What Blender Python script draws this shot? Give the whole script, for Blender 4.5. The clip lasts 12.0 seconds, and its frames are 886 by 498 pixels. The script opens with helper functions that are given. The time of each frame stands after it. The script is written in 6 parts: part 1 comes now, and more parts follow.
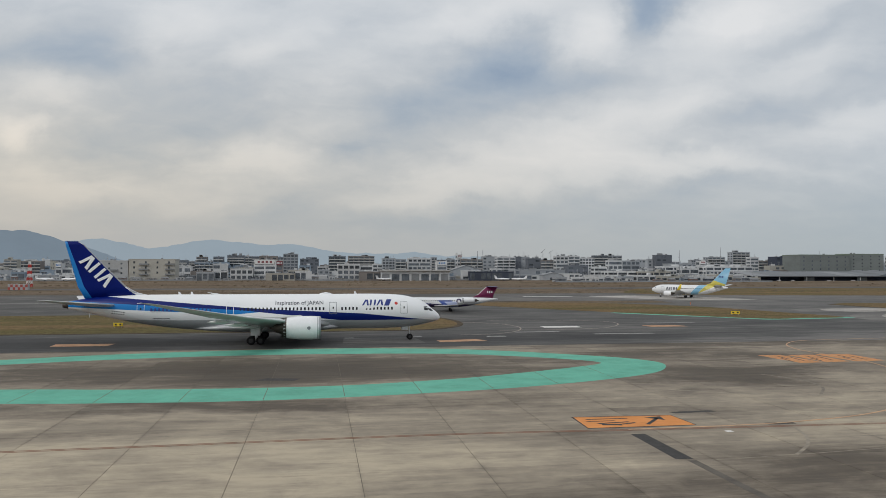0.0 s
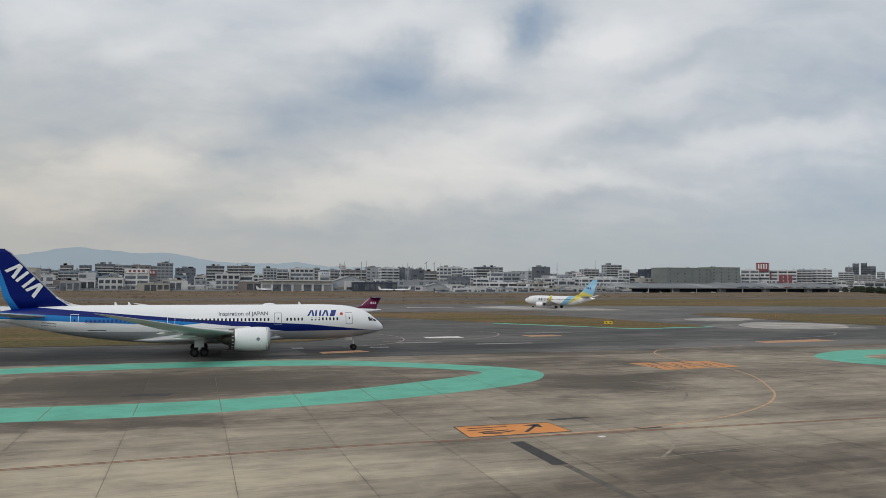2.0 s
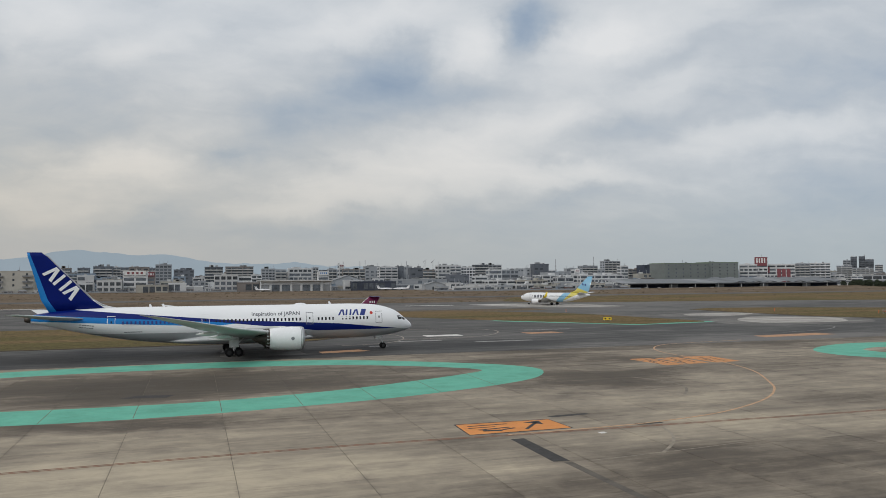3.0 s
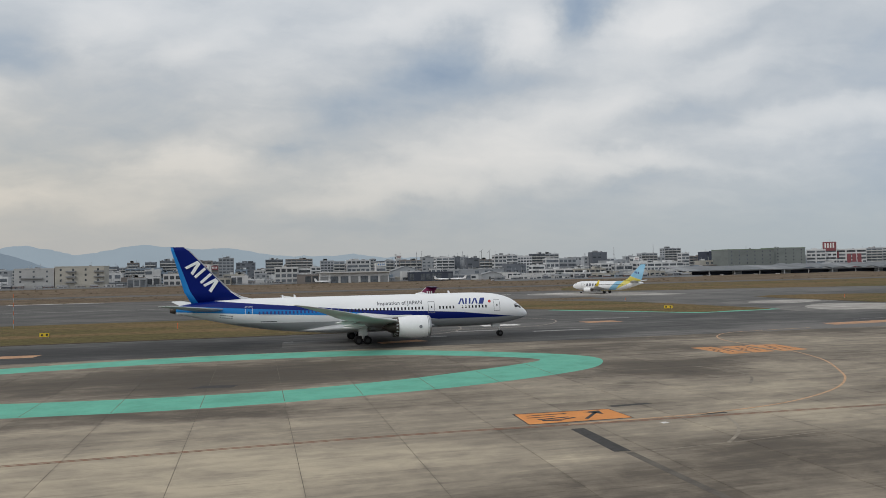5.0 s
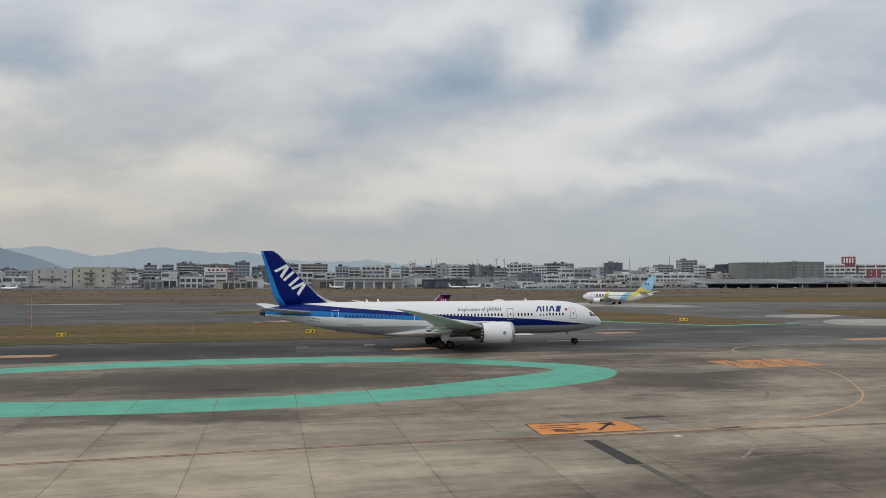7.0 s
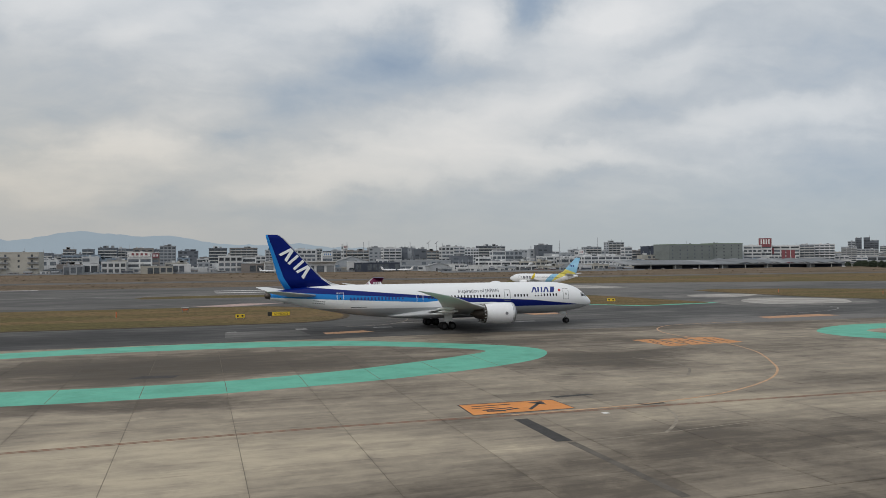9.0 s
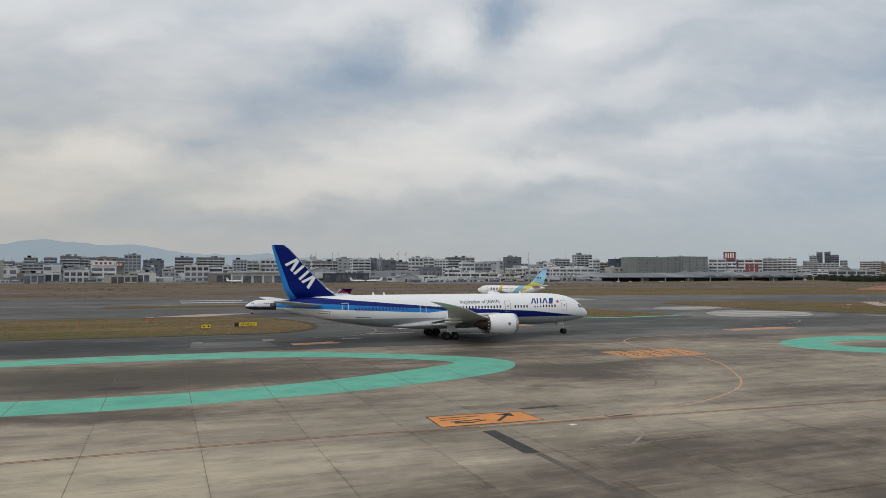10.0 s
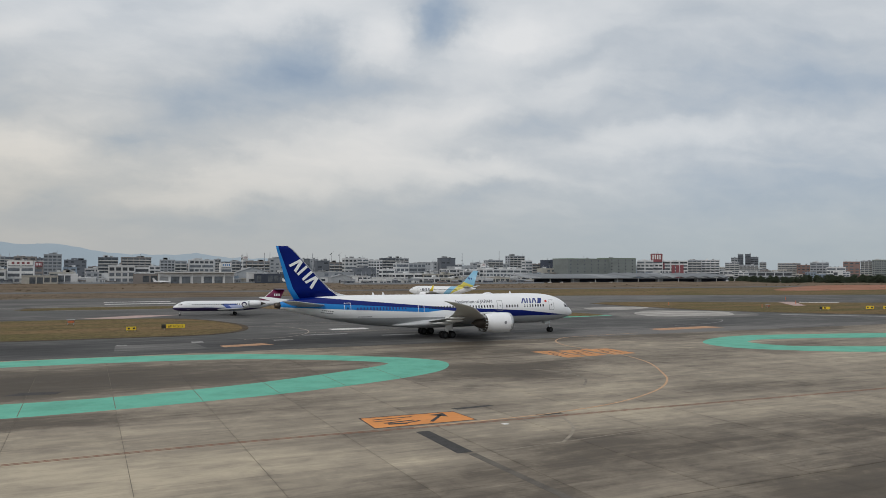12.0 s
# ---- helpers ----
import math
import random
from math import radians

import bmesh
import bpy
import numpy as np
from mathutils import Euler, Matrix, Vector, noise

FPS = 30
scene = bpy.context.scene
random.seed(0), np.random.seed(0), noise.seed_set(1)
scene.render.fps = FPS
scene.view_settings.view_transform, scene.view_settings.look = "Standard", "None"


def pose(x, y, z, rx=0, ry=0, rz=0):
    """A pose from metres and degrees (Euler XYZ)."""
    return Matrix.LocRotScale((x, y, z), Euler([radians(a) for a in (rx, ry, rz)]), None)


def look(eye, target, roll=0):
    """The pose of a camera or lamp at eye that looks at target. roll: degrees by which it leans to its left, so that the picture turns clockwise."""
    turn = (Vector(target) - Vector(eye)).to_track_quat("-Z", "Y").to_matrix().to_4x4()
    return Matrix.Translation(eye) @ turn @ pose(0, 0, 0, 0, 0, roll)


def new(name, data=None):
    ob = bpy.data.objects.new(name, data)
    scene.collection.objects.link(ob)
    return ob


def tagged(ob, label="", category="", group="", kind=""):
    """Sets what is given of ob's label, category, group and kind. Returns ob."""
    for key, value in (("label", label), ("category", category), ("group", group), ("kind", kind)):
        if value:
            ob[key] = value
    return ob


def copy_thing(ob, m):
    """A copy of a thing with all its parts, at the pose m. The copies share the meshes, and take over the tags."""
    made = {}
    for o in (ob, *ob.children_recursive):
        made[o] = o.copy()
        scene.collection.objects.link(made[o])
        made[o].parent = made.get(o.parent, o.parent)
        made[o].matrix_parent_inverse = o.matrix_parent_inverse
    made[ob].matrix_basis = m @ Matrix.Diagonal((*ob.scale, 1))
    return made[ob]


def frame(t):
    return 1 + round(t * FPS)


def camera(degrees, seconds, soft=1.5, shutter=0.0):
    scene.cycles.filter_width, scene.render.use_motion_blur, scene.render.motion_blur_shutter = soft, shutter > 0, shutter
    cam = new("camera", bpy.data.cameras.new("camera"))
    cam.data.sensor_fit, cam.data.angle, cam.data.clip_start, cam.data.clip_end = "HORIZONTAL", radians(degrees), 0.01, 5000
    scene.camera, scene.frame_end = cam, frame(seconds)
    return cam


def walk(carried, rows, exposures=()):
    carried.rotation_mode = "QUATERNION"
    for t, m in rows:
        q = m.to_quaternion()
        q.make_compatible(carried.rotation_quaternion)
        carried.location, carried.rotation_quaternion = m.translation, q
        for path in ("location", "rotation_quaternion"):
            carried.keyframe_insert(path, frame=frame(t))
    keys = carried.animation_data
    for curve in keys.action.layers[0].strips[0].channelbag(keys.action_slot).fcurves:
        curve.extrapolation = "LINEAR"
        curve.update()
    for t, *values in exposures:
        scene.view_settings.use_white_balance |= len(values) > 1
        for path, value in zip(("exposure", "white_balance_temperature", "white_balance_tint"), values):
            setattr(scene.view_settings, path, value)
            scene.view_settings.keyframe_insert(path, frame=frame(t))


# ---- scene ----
# x runs along the taxiway, y away from the terminal, z up
EYE = (0.0, 0.0, 12.68)
cam = camera(60.96, 12.0, soft=0.8)
# seconds, yaw, pitch, roll
PATH = [
    (0, -9.345, 1.395, -0.107),
    (0.5, -12.693, 1.897, -0.071),
    (1, -15.442, 2.182, -0.174),
    (1.5, -17.187, 2.250, -0.387),
    (2, -18.166, 2.254, -0.400),
    (2.5, -18.557, 2.211, -0.317),
    (3, -18.266, 2.119, 0.306),
    (5, -13.961, 1.411, 1.051),
    (5.5, -12.964, 1.526, 1.041),
    (6, -12.400, 1.720, 0.795),
    (6.5, -12.299, 1.966, 0.372),
    (7, -12.845, 2.005, -0.029),
    (9, -17.983, 0.690, 0.315),
    (9.5, -19.315, 0.854, -0.091),
    (10, -20.314, 1.541, -0.090),
    (10.5, -20.685, 1.617, 0.137),
    (11, -21.437, 0.905, -0.008),
    (11.5, -23.107, 1.057, -0.276),
    (12, -25.321, 1.612, -0.205),
]
walk(cam, [(t, pose(*EYE, 90 + p, r, y)) for t, y, p, r in PATH])


# ---- world and sun ----
SUN_ELEV, SUN_AZ = 38.0, -70.0
world = bpy.data.worlds.new("overcast_sky")
scene.world = world
world.use_nodes = True


class Nodes:
    """Short hand for building a node tree."""

    def __init__(self, tree):
        self.t = tree

    def n(self, kind, **kw):
        nd = self.t.nodes.new(kind)
        for k, v in kw.items():
            if k == "ins":
                for i, val in v.items():
                    self.put(nd, i, val)
            else:
                setattr(nd, k, v)
        return nd

    def put(self, nd, i, val):
        if isinstance(val, bpy.types.NodeSocket):
            self.t.links.new(val, nd.inputs[i])
        elif isinstance(val, bpy.types.Node):
            self.t.links.new(val.outputs[0], nd.inputs[i])
        else:
            nd.inputs[i].default_value = val

    def math(self, op, a, b=0.0, clamp=False):
        return self.n("ShaderNodeMath", operation=op, use_clamp=clamp, ins={0: a, 1: b}).outputs[0]

    def vmath(self, op, a, b=(0, 0, 0)):
        return self.n("ShaderNodeVectorMath", operation=op, ins={0: a, 1: b}).outputs[0]

    def noise(self, vec, scale, detail=4.0, rough=0.55, dist=0.0):
        return self.n("ShaderNodeTexNoise", ins={"Vector": vec, "Scale": scale, "Detail": detail, "Roughness": rough, "Distortion": dist}).outputs[0]

    def ramp(self, fac, stops, ease=False):
        r = self.n("ShaderNodeValToRGB", ins={0: fac})
        if ease:
            r.color_ramp.interpolation = "EASE"
        e = r.color_ramp.elements
        while len(e) < len(stops):
            e.new(0.5)
        for el, (p, c) in zip(e, stops):
            el.position = p
            el.color = (c, c, c, 1) if not isinstance(c, tuple) else (*c, 1)
        return r.outputs[0]

    def mix(self, fac, a, b, kind="MIX"):
        m = self.n("ShaderNodeMix", data_type="RGBA", blend_type=kind, clamp_factor=True)
        self.put(m, 0, fac)
        for i, val in ((6, a), (7, b)):
            self.put(m, i, (*val, 1) if isinstance(val, tuple) else val)
        return m.outputs[2]

    def step(self, a, edge, width):
        """0 below edge, 1 above it, over width."""
        return self.n("ShaderNodeMapRange", interpolation_type="SMOOTHSTEP", ins={0: a, 1: edge - width / 2 if not isinstance(edge, bpy.types.NodeSocket) else edge, 2: edge + width / 2 if not isinstance(edge, bpy.types.NodeSocket) else edge}).outputs[0]


# cloud forms seen over the field: (across, up, half length, half height, lean, weight)
CLOUDS = (
    (-0.752, 0.195, 0.03, 0.02, 0, 0.38), (-0.735, 0.26, 0.05, 0.02, -15, 0.16), (-0.70, 0.12, 0.10, 0.03, 0, 0.16), (-0.558, 0.096, 0.11, 0.028, 0, 0.22),
    (-0.376, 0.305, 0.06, 0.022, 20, 0.24), (-0.51, 0.35, 0.09, 0.035, 15, 0.22), (-0.38, 0.15, 0.12, 0.018, 4, 0.20), (-0.06, 0.104, 0.20, 0.02, 6, 0.20),
    (-0.07, 0.338, 0.10, 0.02, 12, 0.30), (0.061, 0.308, 0.036, 0.03, 40, 0.44), (0.225, 0.318, 0.10, 0.032, 18, 0.42), (0.115, 0.187, 0.13, 0.03, 20, 0.24),
    (-0.02, 0.150, 0.16, 0.022, 15, 0.18), (0.213, 0.129, 0.09, 0.014, -5, 0.20), (0.52, 0.193, 0.24, 0.018, 5, 0.20), (0.345, 0.262, 0.05, 0.025, 20, 0.12))
GAPS = (
    (-0.674, 0.312, 0.12, 0.032, 0, 0.24), (-0.047, 0.268, 0.075, 0.03, 8, 0.36), (-0.15, 0.22, 0.08, 0.026, 14, 0.20), (0.02, 0.235, 0.12, 0.018, 15, 0.16),
    (0.135, 0.335, 0.045, 0.03, 40, 0.52), (0.31, 0.288, 0.13, 0.020, 20, 0.13), (-0.263, 0.163, 0.055, 0.018, 0, 0.26), (-0.585, 0.165, 0.08, 0.05, 0, 0.12),
    (-0.33, 0.068, 0.22, 0.02, 0, 0.22), (-0.107, 0.067, 0.07, 0.014, 0, 0.14), (0.22, 0.19, 0.12, 0.02, 8, 0.18), (0.13, 0.10, 0.12, 0.012, 3, 0.10),
    (0.67, 0.29, 0.16, 0.05, 10, 0.24), (0.70, 0.11, 0.20, 0.03, 3, 0.14), (-0.45, 0.225, 0.10, 0.03, -10, 0.08))


def sky():
    k = Nodes(world.node_tree)
    k.t.nodes.clear()
    nish = k.n("ShaderNodeTexSky", sky_type="NISHITA", sun_disc=False, sun_elevation=radians(SUN_ELEV), sun_rotation=radians(SUN_AZ), air_density=1.0, dust_density=2.0)
    d = k.n("ShaderNodeTexCoord").outputs["Generated"]
    x, y, z = k.n("ShaderNodeSeparateXYZ", ins={0: d}).outputs
    up = k.math("MAXIMUM", z, 0.0)
    # across and up, on a plane that faces the middle of the field
    ca, sa = math.cos(radians(17)), math.sin(radians(17))
    ax = k.math("SUBTRACT", k.math("MULTIPLY", x, ca), k.math("MULTIPLY", y, sa))
    ay = k.math("ADD", k.math("MULTIPLY", x, sa), k.math("MULTIPLY", y, ca))
    fy = k.math("MAXIMUM", ay, 0.12)
    ahead = k.n("ShaderNodeMapRange", interpolation_type="SMOOTHSTEP", ins={0: ay, 1: 0.15, 2: 0.5}).outputs[0]
    P = k.n("ShaderNodeCombineXYZ", ins={0: k.math("DIVIDE", ax, fy), 1: k.math("DIVIDE", up, fy), 2: 0.0}).outputs[0]
    # ragged edges
    w1 = k.n("ShaderNodeTexNoise", ins={"Vector": P, "Scale": 6.0, "Detail": 6.0, "Roughness": 0.58}).outputs["Color"]
    warp = k.vmath("MULTIPLY", k.vmath("SUBTRACT", w1, (0.5, 0.5, 0.5)), (0.15, 0.095, 0.0))
    Q = k.vmath("ADD", P, warp)
    f = 0.0
    for sgn, rows in ((1, CLOUDS), (-1, GAPS)):
        for cx, cz, sx, sz, lean, wt in rows:
            m = k.n("ShaderNodeMapping", vector_type="TEXTURE", ins={0: Q, 1: (cx, cz, 0), 2: (0, 0, radians(lean)), 3: (sx * 1.15, sz * 1.15, 1)}).outputs[0]
            r2 = k.n("ShaderNodeVectorMath", operation="DOT_PRODUCT", ins={0: m, 1: m}).outputs["Value"]
            f = k.math("ADD", f, k.math("MULTIPLY", k.math("POWER", 0.4, r2), sgn * wt))
    f = k.math("MULTIPLY", f, ahead)
    # the sheet itself: a flat layer, so its forms crowd towards the horizon
    h = k.math("ADD", up, 0.30)
    p = k.n("ShaderNodeCombineXYZ", ins={0: k.math("DIVIDE", x, h), 1: k.math("DIVIDE", y, h), 2: 0.0}).outputs[0]
    p = k.n("ShaderNodeMapping", ins={0: p, 2: (0, 0, radians(-35)), 3: (1.0, 1.25, 1)}).outputs[0]
    n1 = k.noise(k.vmath("ADD", p, (3.1, 7.7, 0.0)), 1.9, 6.0, 0.52, 0.7)
    n2 = k.noise(k.vmath("ADD", p, (9.4, 1.2, 2.0)), 5.0, 5.0, 0.52, 0.6)
    f = k.math("ADD", f, k.math("ADD", k.math("MULTIPLY", n1, 0.40), k.math("MULTIPLY", n2, 0.26)))
    # fine combed wisps
    wisp = k.noise(k.n("ShaderNodeMapping", ins={0: Q, 2: (0, 0, radians(-14)), 3: (1.0, 3.6, 1)}).outputs[0], 7.0, 5.0, 0.55, 0.4)
    f = k.math("ADD", f, k.math("MULTIPLY", wisp, 0.26))
    f = k.math("ADD", f, k.math("MULTIPLY", k.math("SUBTRACT", k.math("MINIMUM", up, 0.42), 0.17), 0.55))
    f = k.math("ADD", f, 0.07)
    cloud = k.ramp(f, [(0.04, (0.235, 0.32, 0.445)), (0.30, (0.372, 0.442, 0.53)), (0.50, (0.495, 0.54, 0.59)), (0.68, (0.625, 0.655, 0.685)), (1.0, (0.765, 0.775, 0.785))])
    # a warm cast low down on the side of the veiled sun
    side = k.n("ShaderNodeMapRange", ins={0: ax, 1: 0.45, 2: -0.6}).outputs[0]
    lowish = k.n("ShaderNodeMapRange", interpolation_type="SMOOTHSTEP", ins={0: up, 1: 0.34, 2: 0.06}).outputs[0]
    col = k.mix(k.math("MULTIPLY", side, lowish), cloud, (1.125, 0.99, 0.82), "MULTIPLY")
    veil = k.mix(side, (0.40, 0.455, 0.485), (0.46, 0.45, 0.435))
    low = k.n("ShaderNodeMapRange", interpolation_type="SMOOTHSTEP", ins={0: up, 1: 0.15, 2: 0.0}).outputs[0]
    col = k.mix(k.math("MULTIPLY", low, 0.85), col, veil)
    col = k.mix(0.94, k.mix(1.0, nish.outputs[0], (0.1, 0.1, 0.1), "MULTIPLY"), col)
    bg = k.n("ShaderNodeBackground", ins={0: col, 1: 1.0})
    k.n("ShaderNodeOutputWorld", ins={0: bg.outputs[0]})


sky()
sun = new("sun", bpy.data.lights.new("sun", "SUN"))
sun.data.energy, sun.data.angle, sun.data.color = 1.0, radians(20), (1.0, 0.95, 0.88)
sun.matrix_world = look((-60 * math.cos(radians(20)), -40, 60), (0, 0, 0))

# ---- materials ----


def mat(name, col, rough=0.6, metal=0.0, var=0.15, scale=0.5, bump=0.0, coat=0.0, stretch=(1, 1, 1), rnd=0.0, spec=0.5):
    """A painted or raw surface: base colour, uneven at two scales, with fine relief; rnd varies whole pieces."""
    m = bpy.data.materials.new(name)
    m.use_nodes = True
    k = Nodes(m.node_tree)
    b = m.node_tree.nodes["Principled BSDF"]
    co = k.n("ShaderNodeTexCoord").outputs["Object"]
    co = k.n("ShaderNodeMapping", ins={0: co, 3: stretch}).outputs[0]
    n1, n2 = k.noise(co, scale, 5.0), k.noise(co, scale * 9, 4.0)
    f = k.math("ADD", k.math("MULTIPLY", n1, 0.65), k.math("MULTIPLY", n2, 0.35))
    f = k.ramp(f, [(0.3, 1 - var * 1.6), (0.5, 1.0), (0.7, 1 + var)])
    c = k.mix(1.0, col, f, "MULTIPLY")
    if rnd:
        oi = k.n("ShaderNodeObjectInfo").outputs["Random"]
        c = k.mix(1.0, c, k.ramp(oi, [(0, 1 - rnd), (1, 1 + rnd)]), "MULTIPLY")
    k.put(b, "Base Color", c)
    k.put(b, "Roughness", k.math("ADD", k.math("MULTIPLY", n2, 0.2), rough - 0.1, True))
    b.inputs["Metallic"].default_value = metal
    b.inputs["Coat Weight"].default_value = coat
    b.inputs["Specular IOR Level"].default_value = spec
    if bump:
        k.put(b, "Normal", k.n("ShaderNodeBump", ins={"Strength": bump, "Distance": 0.05, "Height": n2}).outputs[0])
    return m


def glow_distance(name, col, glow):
    """Far hills behind kilometres of hazy air: the air light is added as emission."""
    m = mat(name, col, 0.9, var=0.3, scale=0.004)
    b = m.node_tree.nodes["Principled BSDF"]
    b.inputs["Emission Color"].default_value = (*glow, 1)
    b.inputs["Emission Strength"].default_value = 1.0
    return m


def pavement_mat(name, tones, streak, rnd=0.0, tone_fields=(), scrape=0.16, cast=False):
    """Weathered paving: broad staining, streaks of rubber along x, mottling and fine grit.
    Fields in plan (x, y, half length, half width, weight) hold wear, dirt and some painted shade."""
    m = bpy.data.materials.new(name)
    m.use_nodes = True
    k = Nodes(m.node_tree)
    b = m.node_tree.nodes["Principled BSDF"]
    co = k.n("ShaderNodeNewGeometry").outputs["Position"]
    big = k.noise(k.n("ShaderNodeMapping", ins={0: co, 3: (0.5, 1.0, 1)}).outputs[0], 0.06, 6.0, 0.62, 0.6)
    run = k.noise(k.n("ShaderNodeMapping", ins={0: co, 2: (0, 0, radians(-3)), 3: (0.11, 1.0, 1)}).outputs[0], 0.6, 6.0, 0.66, 0.3)
    mot = k.noise(k.n("ShaderNodeMapping", ins={0: co, 3: (0.7, 1.0, 1)}).outputs[0], 0.4, 10.0, 0.72, 0.3)
    scr = k.noise(k.n("ShaderNodeMapping", ins={0: co, 2: (0, 0, radians(14)), 3: (0.14, 1.0, 1)}).outputs[0], 1.5, 6.0, 0.7, 0.2)
    grit = k.noise(co, 14.0, 4.0, 0.7)
    f = k.math("ADD", k.math("MULTIPLY", big, 0.8), k.math("ADD", k.math("MULTIPLY", run, streak), k.math("MULTIPLY", mot, 0.5)))
    f = k.math("SUBTRACT", f, 0.5 * (1.3 + streak) - 0.5)
    f = k.math("ADD", f, k.math("MULTIPLY", k.math("SUBTRACT", grit, 0.5), 0.14))
    f = k.math("ADD", f, k.math("MULTIPLY", k.ramp(scr, [(0.58, 0.0), (0.72, 1.0)]), k.math("MULTIPLY", k.ramp(big, [(0.42, 0.0), (0.6, 1.0)]), scrape)))
    f = k.math("SUBTRACT", f, k.math("MULTIPLY", k.ramp(scr, [(0.28, 1.0), (0.4, 0.0)]), scrape * 0.7))
    # thin dragged marks, light and dark, along the traffic
    thin = k.noise(k.n("ShaderNodeMapping", ins={0: co, 2: (0, 0, radians(1.5)), 3: (0.045, 1.0, 1)}).outputs[0], 2.6, 5.0, 0.7, 0.15)
    f = k.math("ADD", f, k.math("MULTIPLY", k.ramp(thin, [(0.58, 0.0), (0.70, 1.0)]), 0.09))
    f = k.math("SUBTRACT", f, k.math("MULTIPLY", k.ramp(thin, [(0.30, 1.0), (0.42, 0.0)]), 0.09))
    if cast:
        drag = k.noise(k.n("ShaderNodeMapping", ins={0: co, 2: (0, 0, radians(-1)), 3: (0.035, 1.0, 1)}).outputs[0], 0.42, 7.0, 0.62, 0.25)
        f = k.math("ADD", f, k.math("MULTIPLY", k.math("SUBTRACT", drag, 0.5), 0.30))
        # cast bays differ in tone; dirt and wear gather along their joints
        px, py, pz = k.n("ShaderNodeSeparateXYZ", ins={0: co}).outputs
        u, v = k.math("DIVIDE", k.math("ADD", px, 59.6), 7.77), k.math("DIVIDE", k.math("SUBTRACT", py, 33.2), 4.5333)
        bay = k.n("ShaderNodeCombineXYZ", ins={0: k.math("FLOOR", u), 1: k.math("FLOOR", v), 2: 0.5}).outputs[0]
        tone = k.n("ShaderNodeTexWhiteNoise", noise_dimensions="3D", ins={0: bay}).outputs[0]
        f = k.math("ADD", f, k.math("MULTIPLY", k.math("SUBTRACT", tone, 0.5), 0.06))
        for c_, wide, amt in ((u, 0.045, 0.05), (v, 0.06, 0.05)):
            fr = k.math("FRACT", c_)
            edge = k.math("MINIMUM", fr, k.math("SUBTRACT", 1.0, fr))
            halo = k.ramp(edge, [(0.0, 1.0), (wide, 0.0)], True)
            f = k.math("ADD", f, k.math("MULTIPLY", halo, k.math("MULTIPLY", k.math("SUBTRACT", mot, 0.56), amt * 7)))
    ragged = k.vmath("MULTIPLY", k.vmath("SUBTRACT", k.n("ShaderNodeTexNoise", ins={"Vector": co, "Scale": 0.12, "Detail": 6.0, "Roughness": 0.65}).outputs["Color"], (0.5, 0.5, 0.5)), (26.0, 9.0, 0.0))
    pl = k.vmath("MULTIPLY", k.vmath("ADD", co, ragged), (1, 1, 0))
    for cx, cy, sx, sy, wt in tone_fields:
        q = k.n("ShaderNodeMapping", vector_type="TEXTURE", ins={0: pl, 1: (cx, cy, 0), 3: (sx, sy, 1)}).outputs[0]
        r2 = k.n("ShaderNodeVectorMath", operation="DOT_PRODUCT", ins={0: q, 1: q}).outputs["Value"]
        f = k.math("ADD", f, k.math("MULTIPLY", k.math("POWER", 0.35, k.math("MULTIPLY", r2, r2)), wt))
    c = k.ramp(f, [(0.12, tuple(0.66 * q for q in tones[0])), (0.30, tones[0]), (0.52, tones[1]), (0.74, tones[2])])
    if rnd:
        oi = k.n("ShaderNodeObjectInfo").outputs["Random"]
        c = k.mix(1.0, c, k.ramp(oi, [(0, 1 - rnd), (1, 1 + rnd)]), "MULTIPLY")
    k.put(b, "Base Color", c)
    k.put(b, "Roughness", k.ramp(mot, [(0.3, 0.72), (0.7, 0.92)]))
    b.inputs["Specular IOR Level"].default_value = 0.25
    k.put(b, "Normal", k.n("ShaderNodeBump", ins={"Strength": 0.25, "Distance": 0.03, "Height": k.math("ADD", grit, mot)}).outputs[0])
    return m


def grass_mat(name, a, b_, c_):
    m = bpy.data.materials.new(name)
    m.use_nodes = True
    k = Nodes(m.node_tree)
    b = m.node_tree.nodes["Principled BSDF"]
    co = k.n("ShaderNodeNewGeometry").outputs["Position"]
    st = k.n("ShaderNodeMapping", ins={0: co, 3: (0.16, 1.0, 1)}).outputs[0]
    n1, n2, n3 = k.noise(st, 0.055, 7.0, 0.66), k.noise(st, 0.4, 6.0, 0.7), k.noise(co, 4.0, 4.0, 0.7)
    c = k.mix(k.ramp(n1, [(0.42, 0.0), (0.58, 1.0)]), a, b_)
    c = k.mix(k.ramp(n2, [(0.45, 0.0), (0.72, 0.8)]), c, c_)
    c = k.mix(1.0, c, k.ramp(n3, [(0.3, 0.6), (0.7, 1.3)]), "MULTIPLY")
    c = k.mix(1.0, c, k.ramp(k.noise(co, 0.7, 6.0, 0.7), [(0.32, 0.55), (0.5, 1.0), (0.7, 1.35)]), "MULTIPLY")
    k.put(b, "Base Color", c)
    b.inputs["Roughness"].default_value = 0.95
    b.inputs["Specular IOR Level"].default_value = 0.1
    k.put(b, "Normal", k.n("ShaderNodeBump", ins={"Strength": 0.6, "Distance": 0.1, "Height": n3}).outputs[0])
    return m


